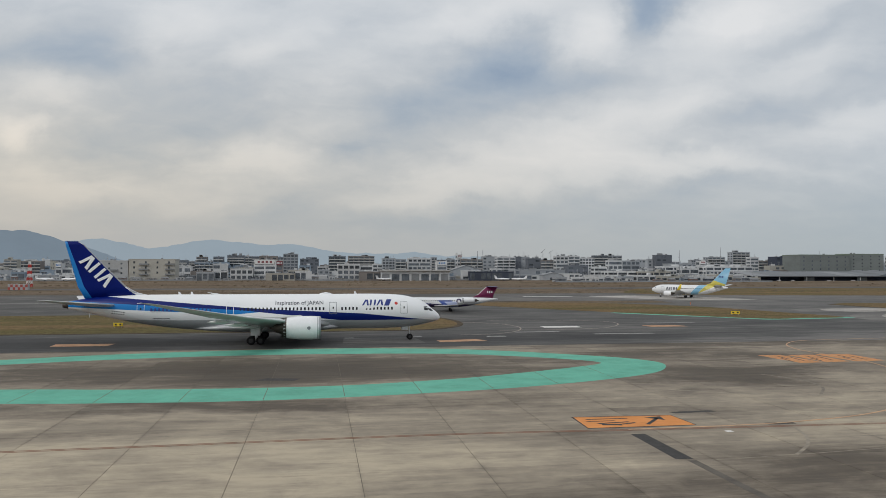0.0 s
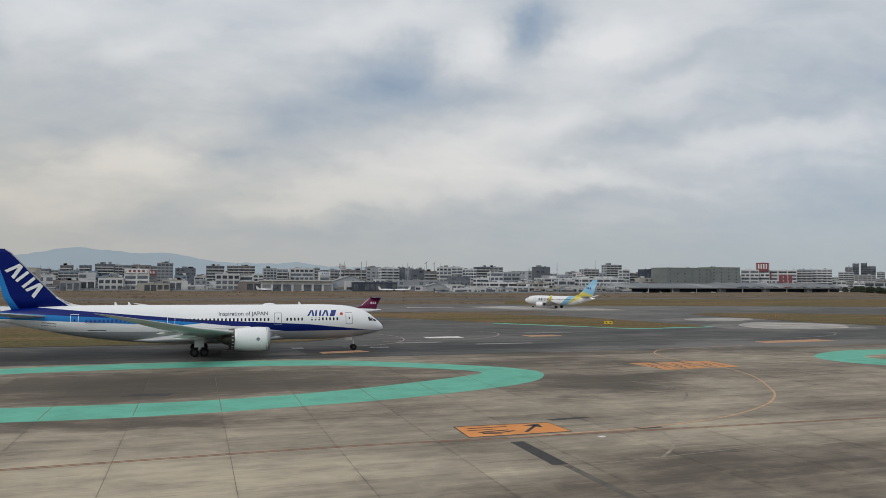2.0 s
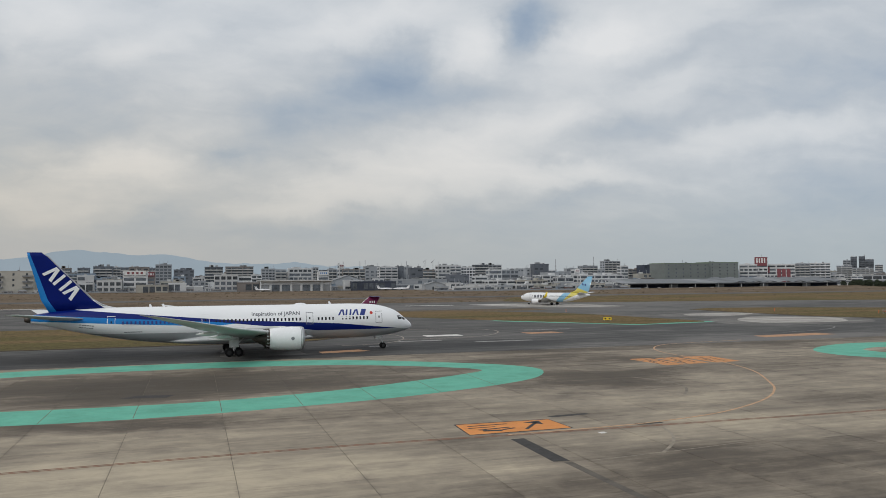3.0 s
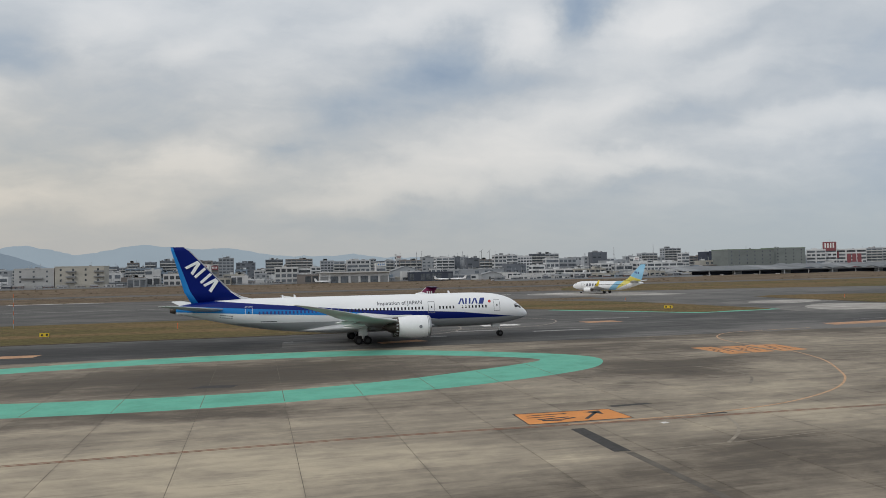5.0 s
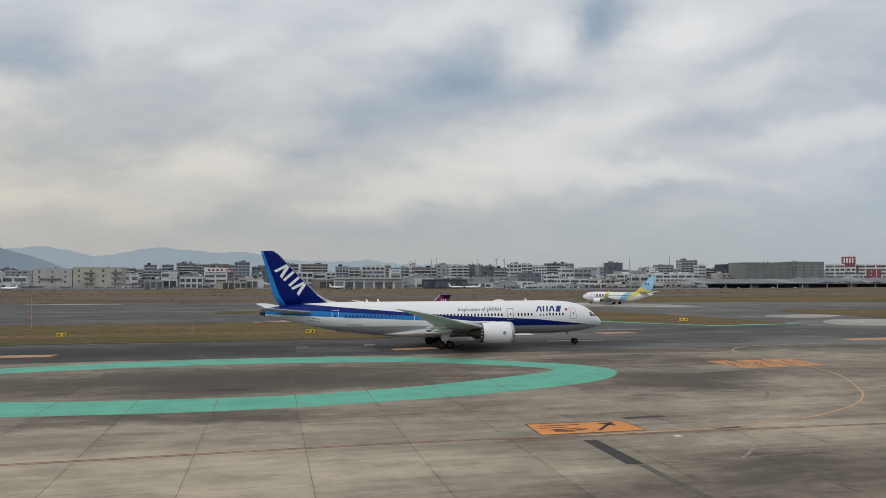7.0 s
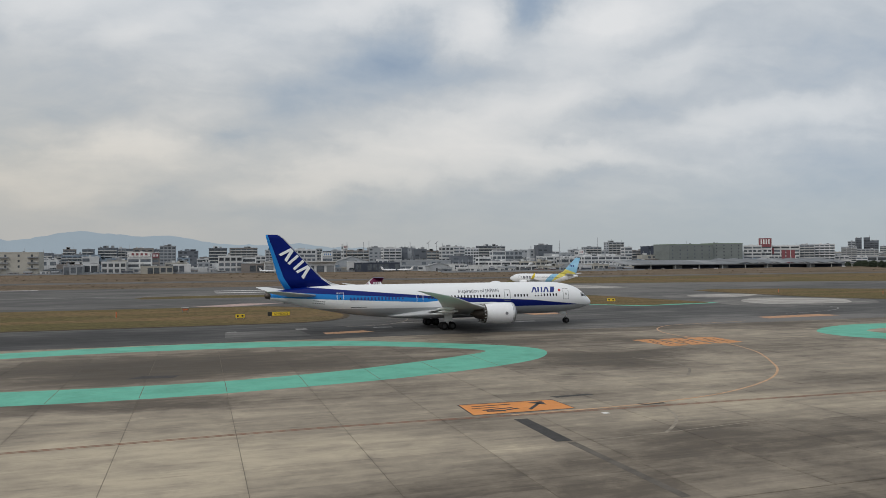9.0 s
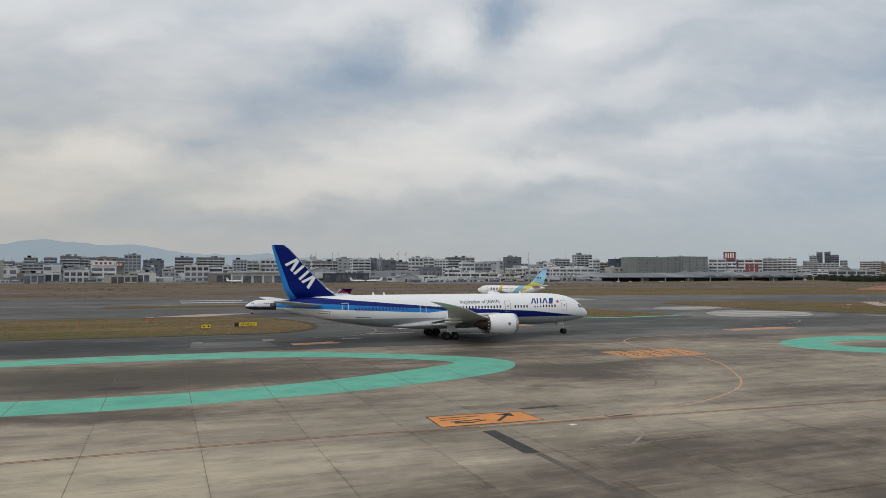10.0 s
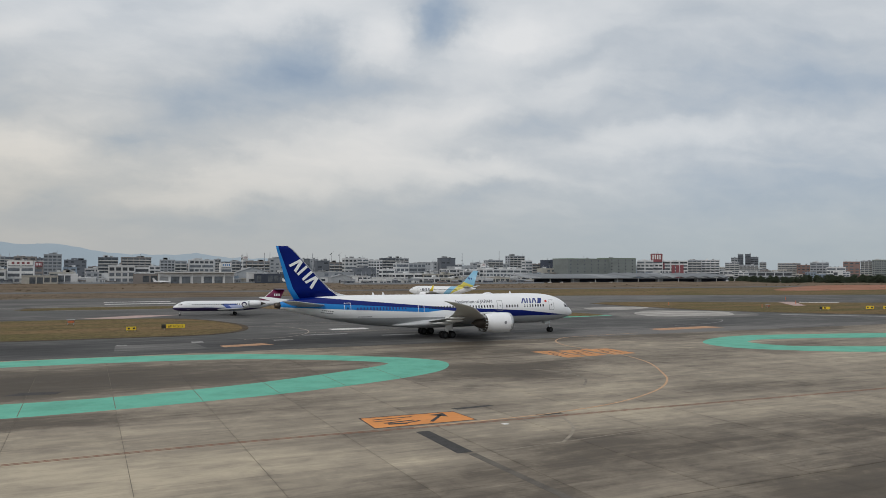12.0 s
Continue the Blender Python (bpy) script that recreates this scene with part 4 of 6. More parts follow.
    for sd in (-1, 1):
        for i in range(3):
            for s0, s1, lean in (((0.0, 0.48, 0.66), (1.36, 1.9, -0.52)) if i != 1 else ((0.06, 0.52, 0.1), (1.36, 1.82, 0.1))):
                c0 = i * 2.06
                pts = [o + e1 * (c0 + a_) + e2 * b_ for a_, b_ in ((s0, 0.0), (s1, 0.0), (s1 + lean, 2.2), (s0 + lean, 2.2))]
                bm = bmesh.new()
                lo = [bm.verts.new((q.x, sd * 0.15, q.z)) for q in pts]
                hi = [bm.verts.new((q.x, sd * (0.315 + 0.004 * (s0 > 1)), q.z)) for q in pts]
                bm.faces.new(hi)
                bm.faces.new(lo[::-1])
                for q in range(4):
                    bm.faces.new((lo[q], lo[(q + 1) % 4], hi[(q + 1) % 4], hi[q]))
                part("fin_marking", bm, AIR_WHITE, jet, "white painted bar")
    for sd in (-1, 1):
        eng = jet_engine(jet, -15.55, sd * 9.9, 3.03, 1.88, 6.1, AIR_WHITE, 18)
        part("pylon", blade([(-17.0, sd * 9.9, 4.6, 8.4, 0.05), (-18.6, sd * 9.9, 5.0, 6.0, 0.05)], 8, True), WING_GREY, jet, "grey engine pylon", True)
        part("engine_badge", turned([(0, 0.27), (0.03, 0.27)], "Y", 20), DOOR_LINE, eng).location = (-1.75, sd * 1.885 - (0.03 if sd < 0 else 0), 0.1)
    # cabin windows and doors
    me = to_mesh("cabin_window", plate_on(BIG_HULL, -20.14, -19.86, 5.42, 5.9, -1, 0.01, 1, 2, 0.03), GLASS_DARK)
    me_l = to_mesh("cabin_window", plate_on(BIG_HULL, -20.14, -19.86, 5.42, 5.9, 1, 0.01, 1, 2, 0.03), GLASS_DARK)
    spans = ((-3.4, -8.0), (-9.4, -12.2), (-15.0, -29.2), (-31.6, -43.0))
    me_rear = [q.copy() for q in (me, me_l)]
    for q in me_rear:
        q.materials[0] = MARK_BLUE
    for a, b in spans:
        x = a
        while x > b:
            for mesh in ((me, me_l) if x > -31 else me_rear):
                ob = new("cabin_window", mesh)
                ob.parent = jet
                ob.location = (x + 20, 0, 0)
            x -= 0.62
    for sd in (-1, 1):
        for x in (-1.3, -13.4, -30.3, -44.5):
            d = outline_on(BIG_HULL, x - 0.6, x + 0.6, 4.75, 6.75, sd, DOOR_LINE if x > -20 else AIR_WHITE, jet, "door", 0.075)
            part("door_window", plate_on(BIG_HULL, x - 0.08, x + 0.12, 5.6, 5.95, sd, 0.014, 1, 1, 0.03), GLASS_DARK, d)
        # cockpit panes
        part("cockpit_window", plate_on(BIG_HULL, 2.35, 3.3, 5.22, 5.86, sd, 0.02, 3, 2, 0.05, -0.14), GLASS_DARK, jet, "dark cockpit side pane")
        part("cockpit_window", plate_on(BIG_HULL, 3.4, 3.95, 5.08, 5.5, sd, 0.02, 3, 2, 0.05, -0.35), GLASS_DARK, jet, "dark cockpit windscreen")
        letters_big(jet, [(-8.55 + x, -8.25 + x, 6.15, 7.12, ln) for x, ln in ((0.0, 0.62), (0.9, -0.12), (1.3, 0.2), (2.0, 0.2), (2.45, 0.62), (3.35, -0.12))], MARK_BLUE, sd, BIG_HULL)
        letters_big(jet, ((-4.75, -3.9, 6.1, 7.15, 0.45),), MARK_BLUE, sd, BIG_HULL)
        spot = part("round_mark", turned([(0, 0.27), (0.03, 0.27)], "Y", 20), RED_PAINT, jet, "red round mark")
        spot.location = (-2.65, side_y(BIG_HULL, -2.65, 6.5, sd) - (0.03 if sd < 0 else 0.0), 6.5)
        spot.rotation_euler = (sd * 0.5, 0, 0)
        for i in range(6):
            part("registration_bar", plate_on(BIG_HULL, -49.2 + i * 0.36, -48.95 + i * 0.36, 5.0 + i * -0.04, 5.5 + i * -0.04, sd, 0.014, 1, 1, 0.03, 0.1), GREY_TEXT, jet)
        part("small_marking", plate_on(BIG_HULL, -42.6, -39.9, 4.12, 4.22, sd, 0.014, 3, 1, 0.03), GREY_TEXT, jet)
    slogan(jet)
    # aerials on the roof
    part("satellite_dome", turned([(-15.8, 0.02), (-15.4, 0.22), (-14.6, 0.32), (-13.9, 0.22), (-13.5, 0.02)], "X", 16), AIR_WHITE, jet, "white aerial dome", True).location = (0, 0, 8.02)
    for x in (-9.2, -36.5, -38.5):
        part("blade_aerial", blade([(x, 0, 7.95, 0.5, 0.12), (x - 0.3, 0, 8.5, 0.25, 0.1)], 6, True), AIR_WHITE, jet)
    # landing gear
    part("nose_gear_leg", tube((0.0, 0, 0.55), (-0.1, 0, 2.5), 0.11), STRUT_WHITE, jet, "white nose gear leg")
    part("nose_gear_axle", tube((0, -0.4, 0.52), (0, 0.4, 0.52), 0.08), STEEL, jet)
    for sd in (-1, 1):
        part("nose_gear_door", box(-1.5, -0.3, sd * 0.5 - 0.03, sd * 0.5 + 0.03, 1.75, 2.35), WING_GREY, jet, "white nose gear door")
    wheels = [(wheel_at(jet, "nose_wheel", 0, y, 0.52, 0.34), 0, y, 0.52) for y in (-0.34, 0.34)]
    for sd in (-1, 1):
        part("main_gear_leg", tube((-25.9, sd * 4.9, 0.7), (-25.4, sd * 5.3, 4.0), 0.22, 0.3), STRUT_WHITE, jet, "white main gear leg")
        part("main_gear_brace", tube((-25.8, sd * 4.8, 1.6), (-23.8, sd * 3.4, 3.2), 0.1), STRUT_WHITE, jet)
        part("bogie_beam", tube((-26.8, sd * 4.9, 0.68), (-25.0, sd * 4.9, 0.68), 0.17), STEEL, jet, "grey bogie beam")
        part("main_gear_door", box(-26.7, -25.2, sd * 5.7 - 0.04, sd * 5.7 + 0.04, 1.5, 4.3), STRUT_WHITE, jet, "pale grey gear door")
        for dx in (-0.75, 0.75):
            for dy in (-0.62, 0.62):
                wheels.append((wheel_at(jet, "main_wheel", -25.9 + dx, sd * 4.9 + dy, 0.68, 0.5), -25.9 + dx, sd * 4.9 + dy, 0.68))
    return jet, wheels


def slogan(jet):
    """The slogan above the windows, set in letters that lie on the skin."""
    for sd in (-1,):
        cu = bpy.data.curves.new("slogan", "FONT")
        cu.body, cu.size, cu.extrude, cu.align_x = "Inspiration of JAPAN", 0.98, 0.004, "CENTER"
        ob = new("slogan", cu)
        me = bpy.data.meshes.new_from_object(ob)
        bpy.data.objects.remove(ob)
        me.materials.append(GREY_TEXT)
        lx = [v.co.x for v in me.vertices]
        sc = 7.9 / (max(lx) - min(lx))
        for v in me.vertices:
            x, z, e = -19.0 + v.co.x * sc, 6.35 + v.co.y * sc * 0.95, v.co.z
            v.co = (x, side_y(BIG_HULL, x, z, sd) + sd * (0.04 + e), z)
        text = new("slogan_lettering", me)
        text.parent = jet


def livery_small(name, rules):
    """A white fuselage with slanting coloured areas: rules of (colour, a, b, c): colour where a x + b z + c > 0, in order."""
    m = bpy.data.materials.new(name)
    m.use_nodes = True
    k = Nodes(m.node_tree)
    b = m.node_tree.nodes["Principled BSDF"]
    co = k.n("ShaderNodeTexCoord").outputs["Object"]
    x, y, z = k.n("ShaderNodeSeparateXYZ", ins={0: co}).outputs
    c = k.mix(k.noise(co, 0.4, 4.0), (0.82, 0.83, 0.84), (0.72, 0.73, 0.75))
    for col, *conds in rules:
        f = 1.0
        for a_, b_, c_ in conds:
            v = k.math("ADD", k.math("ADD", k.math("MULTIPLY", x, a_), k.math("MULTIPLY", z, b_)), c_)
            f = k.math("MULTIPLY", f, k.math("MULTIPLY", v, 30.0, True))
        c = k.mix(f, c, col)
    k.put(b, "Base Color", c)
    b.inputs["Roughness"].default_value = 0.3
    b.inputs["Coat Weight"].default_value = 0.3
    return m


def narrow_body_jet():
    st = [(4.0, 3.3, 3.0, 0.1), (3.7, 3.75, 2.65, 0.6), (2.9, 4.2, 2.2, 1.05), (1.6, 4.9, 1.75, 1.5), (0.2, 5.25, 1.5, 1.75), (-2, 5.4, 1.4, 1.88), (-10, 5.4, 1.38, 1.88), (-17, 5.4, 1.4, 1.88), (-21, 5.4, 1.9, 1.7), (-25, 5.3, 3.0, 1.2), (-28, 5.0, 3.9, 0.65), (-29.4, 4.75, 4.3, 0.25)]
    jet = thing("narrow_body_airliner", "white airliner with yellow and pale blue tail, rolling slowly", "airplane")
    blue, yel = (0.22, 0.46, 0.64), (0.64, 0.56, 0.12)
    paint = livery_small("white_yellow_livery", ((blue, (-1, -1.0, -12.2), (1, 1.0, 15.4)), (yel, (-1, -1.0, -15.4), (0.42, 1.0, 5.4))))
    part("fuselage", hull(st, 36), paint, jet, "white fuselage with slanting blue and yellow bands", True)
    fin = livery_small("blue_yellow_fin", ((blue, (0, 1, 0)), (yel, (0.35, -1, 15.8))))
    part("fin", blade([(-19.5, 0, 5.25, 8.5, 0.03), (-22.2, 0, 6.2, 6.6, 0.08), (-28.4, 0, 12.5, 2.2, 0.08)], 10, True), fin, jet, "pale blue and yellow fin", True)
    wing = [(-5.2, 1.6, 2.0, 7.9, 0.12), (-8.6, 5.6, 2.4, 5.0, 0.11), (-14.6, 16.5, 3.5, 1.9, 0.1), (-15.0, 17.1, 3.7, 1.6, 0.09)]
    lets = [(-14.9, 17.1, 3.6, 1.6, 0.09), (-15.8, 17.5, 4.4, 1.3, 0.08), (-17.0, 17.9, 6.1, 0.6, 0.08)]
    stab = [(-23.4, 0.6, 5.0, 4.2, 0.09), (-27.2, 7.1, 5.7, 1.6, 0.08)]
    for f in (lambda s: s, mirrored):
        w = part("wing", blade(f(wing)), WING_GREY, jet, "grey swept wing", True)
        part("winglet", blade(f(lets), 8, True), YELLOW, w, "upturned yellow winglet", True)
        part("tailplane", blade(f(stab)), WING_GREY, jet, "grey tailplane", True)
    for sd in (-1, 1):
        jet_engine(jet, -4.0, sd * 4.85, 1.75, 1.05, 3.6, AIR_WHITE)
        part("pylon", blade([(-4.9, sd * 4.85, 2.5, 4.5, 0.06), (-6.0, sd * 4.85, 3.0, 3.0, 0.06)], 6, True), WING_GREY, jet)
        for x in (-1.6, -8.6, -22.0):
            outline_on(st, x - 0.45, x + 0.45, 2.9, 4.6, sd, DOOR_LINE, jet, "door", 0.05)
        for i in range(44):
            x = -2.8 - i * 0.42
            if -7.6 < x < -3.0:
                continue
            part("cabin_window", plate_on(st, x - 0.11, x + 0.11, 3.75, 4.1, sd, 0.012, 1, 1, 0.03), GLASS_DARK, jet)
        part("cockpit_window", plate_on(st, 1.75, 2.9, 4.05, 4.45, sd, 0.02, 3, 1, 0.05, -0.3), GLASS_DARK, jet)
        for x0, x1, sl in ((-4.6, -4.2, 0.35), (-3.9, -3.55, -0.1), (-5.3, -4.9, 0.0), (-6.0, -5.6, 0.1), (-6.9, -6.5, 0.0), (-7.5, -7.2, 0.2), (-8.4, -7.9, 0.0), (-9.2, -8.8, 0.0)):
            part("marking_bar", plate_on(st, x0, x1, 3.2, 4.4, sd, 0.016, 1, 3, 0.03, sl), GREY_TEXT, jet)
        for i in range(3):
            part("fin_marking", box(-27.6 + i * 0.75, -27.2 + i * 0.75, sd * 0.1, sd * 0.24, 8.5 + 0.1 * i, 9.3 + 0.1 * i), MARK_BLUE, jet)
    part("nose_gear_leg", tube((0, 0, 0.35), (0, 0, 1.7), 0.08), STRUT_WHITE, jet)
    wheels = [(wheel_at(jet, "nose_wheel", 0, y, 0.34, 0.2), 0, y, 0.34) for y in (-0.2, 0.2)]
    for sd in (-1, 1):
        part("main_gear_leg", tube((-12.6, sd * 2.86, 0.5), (-12.4, sd * 2.9, 2.1), 0.12), STRUT_WHITE, jet)
        for dy in (-0.3, 0.3):
            wheels.append((wheel_at(jet, "main_wheel", -12.6, sd * 2.86 + dy, 0.56, 0.36), -12.6, sd * 2.86 + dy, 0.56))
    return jet, wheels


def regional_jet():
    st = [(1.9, 2.15, 1.9, 0.08), (1.5, 2.6, 1.6, 0.5), (0.6, 3.2, 1.32, 0.9), (-0.8, 3.8, 1.18, 1.22), (-3, 3.95, 1.15, 1.345), (-10, 3.95, 1.12, 1.345), (-16, 3.95, 1.15, 1.345), (-20, 3.95, 1.5, 1.25), (-24, 3.9, 2.4, 0.85), (-27, 3.75, 3.1, 0.4), (-28.4, 3.6, 3.3, 0.15)]
    jet = thing("regional_jet", "white rear-engined regional jet with maroon fin, holding", "airplane")
    paint = livery_small("white_purple_livery", (((0.035, 0.02, 0.085), (0.012, -1, 2.2)), ((0.07, 0.12, 0.4), (-1, 1.2, -14.6), (1, -0.5, 16.5), (0, -1, 3.2)), ((0.45, 0.5, 0.7), (-1, 1.2, -16.0), (1, -0.5, 17.6), (0, -1, 2.8))))
    part("fuselage", hull(st, 32), paint, jet, "white fuselage with dark purple belly", True)
    part("fin", blade([(-20.8, 0, 3.8, 6.2, 0.05), (-22.6, 0, 4.8, 4.6, 0.09), (-25.2, 0, 7.1, 3.2, 0.1)], 10, True), MAROON, jet, "maroon fin", True)
    part("fin_stripe", blade([(-22.5, 0, 4.75, 0.5, 0.4), (-24.9, 0, 6.9, 0.4, 0.4)], 8, True), AIR_WHITE, jet, "pale stripe")
    for sd in (-1, 1):
        for i in range(3):
            part("fin_marking", box(-25.6 - 0.62 * i, -25.25 - 0.62 * i, sd * 0.12, sd * 0.22, 5.2, 5.85), AIR_WHITE, jet)
    stab = [(-25.0, 0.0, 7.1, 3.2, 0.1), (-27.2, 4.2, 7.05, 1.5, 0.09)]
    wing = [(-9.8, 1.2, 1.55, 6.0, 0.11), (-13.0, 5.0, 1.85, 3.4, 0.1), (-16.0, 11.0, 2.35, 1.5, 0.1), (-16.9, 11.5, 3.3, 0.6, 0.08)]
    for f in (lambda s: s, mirrored):
        part("wing", blade(f(wing)), WING_GREY, jet, "grey swept wing", True)
        part("tailplane", blade(f(stab)), PURPLE, jet, "dark purple tailplane", True)
    for sd in (-1, 1):
        jet_engine(jet, -18.1, sd * 2.15, 3.2, 0.78, 3.6, AIR_WHITE)
        part("pylon", box(-21.2, -18.9, min(sd * 1.1, sd * 1.5), max(sd * 1.1, sd * 1.5), 3.1, 3.35), AIR_WHITE, jet)
        for i in range(22):
            x = -3.4 - i * 0.62
            part("cabin_window", plate_on(st, x - 0.12, x + 0.12, 2.85, 3.2, sd, 0.012, 1, 1, 0.03), GLASS_DARK, jet)
        part("cockpit_window", plate_on(st, -0.5, 0.5, 2.85, 3.25, sd, 0.02, 3, 1, 0.05, -0.3), GLASS_DARK, jet)
        outline_on(st, -2.6, -1.8, 1.7, 3.4, sd, WING_GREY, jet, "door", 0.05)
        ring = part("round_mark", turned([(0, 0.75), (0.03, 0.75)], "Y", 24), PURPLE, jet, "dark round picture mark")
        ring.location = (-17.0, side_y(st, -17.0, 2.9, sd) - sd * 0.012 + sd * 0.02, 2.9)
        inner = part("round_mark_centre", turned([(0, 0.42), (0.03, 0.42)], "Y", 20), AIR_WHITE, ring)
        inner.location = (0, sd * 0.02, 0)
        for i in range(7):
            part("marking_bar", plate_on(st, -6.5 - i * 0.4, -6.2 - i * 0.4, 2.2, 2.35, sd, 0.016, 1, 1, 0.03), MARK_BLUE, jet)
    part("nose_gear_leg", tube((0, 0, 0.25), (0, 0, 1.5), 0.06), STRUT_WHITE, jet)
    for y in (-0.15, 0.15):
        wheel_at(jet, "nose_wheel", 0, y, 0.23, 0.14)
    for sd in (-1, 1):
        part("main_gear_leg", tube((-14.6, sd * 2.06, 0.4), (-14.4, sd * 2.0, 1.7), 0.1), STRUT_WHITE, jet)
        for dy in (-0.22, 0.22):
            wheel_at(jet, "main_wheel", -14.6, sd * 2.06 + dy, 0.45, 0.26)
    return jet


big_jet, big_wheels = wide_body_jet()
narrow_jet, narrow_wheels = narrow_body_jet()
commuter = regional_jet()
commuter.matrix_world = pose(23.2, 217.5, 0, 0, 0, 173)

# ---- the town beyond the field ----
WALLS = {n: mat(n + "_wall", c, 0.85, var=0.12, scale=0.06, stretch=(1, 1, 2), rnd=0.14, spec=0.2) for n, c in {
    "white": (0.60, 0.61, 0.62), "grey": (0.34, 0.36, 0.385), "beige": (0.42, 0.405, 0.365), "brown": (0.235, 0.215, 0.205), "dark": (0.15, 0.165, 0.19), "pale": (0.47, 0.48, 0.485),
    "navy": (0.06, 0.07, 0.095), "blue": (0.25, 0.31, 0.38), "green": (0.205, 0.225, 0.22), "redbrown": (0.22, 0.15, 0.135), "red": (0.30, 0.12, 0.13)}.items()}
ROOF_GREY = mat("roof_grey", (0.24, 0.25, 0.26), 0.8, var=0.2, scale=0.1)
ROOF_PALE = mat("pale_metal_roof", (0.50, 0.50, 0.49), 0.6, var=0.15, scale=0.1)
HALL_ROOF = mat("dark_metal_roof", (0.135, 0.145, 0.155), 0.6, var=0.2, scale=0.15, stretch=(3, 0.3, 1))
PANE = mat("window_pane", (0.095, 0.108, 0.125), 0.25, var=0.45, scale=0.25, rnd=0.55)
RAIL = mat("balcony_front", (0.45, 0.45, 0.44), 0.8, var=0.1, scale=0.1)
SIGN_RED = mat("red_sign_panel", (0.21, 0.06, 0.072), 0.5, var=0.1, scale=0.3)
SIGN_WHITE = mat("white_sign_panel", (0.68, 0.68, 0.67), 0.5, var=0.08, scale=0.3)
SIGN_BLUE = mat("blue_sign_panel", (0.10, 0.22, 0.45), 0.5, var=0.08, scale=0.3)
GREEN_BAND = mat("dull_green_band", (0.20, 0.25, 0.19), 0.8, var=0.1, scale=0.1)
TEXT = {"apt": "apartment block with balconies", "band": "building with rows of windows", "grid": "office block with a grid of windows", "flat": "plain flat-roofed block", "low": "low flat-roofed airport building", "ware": "large warehouse with few openings", "hangar": "long low hangar with a pale roof", "gable": "hall with a pitched roof", "mall": "shopping centre with red panels", "tower": "tall apartment tower"}
WORD = {"navy": "dark navy", "redbrown": "red-brown", "red": "dark red"}


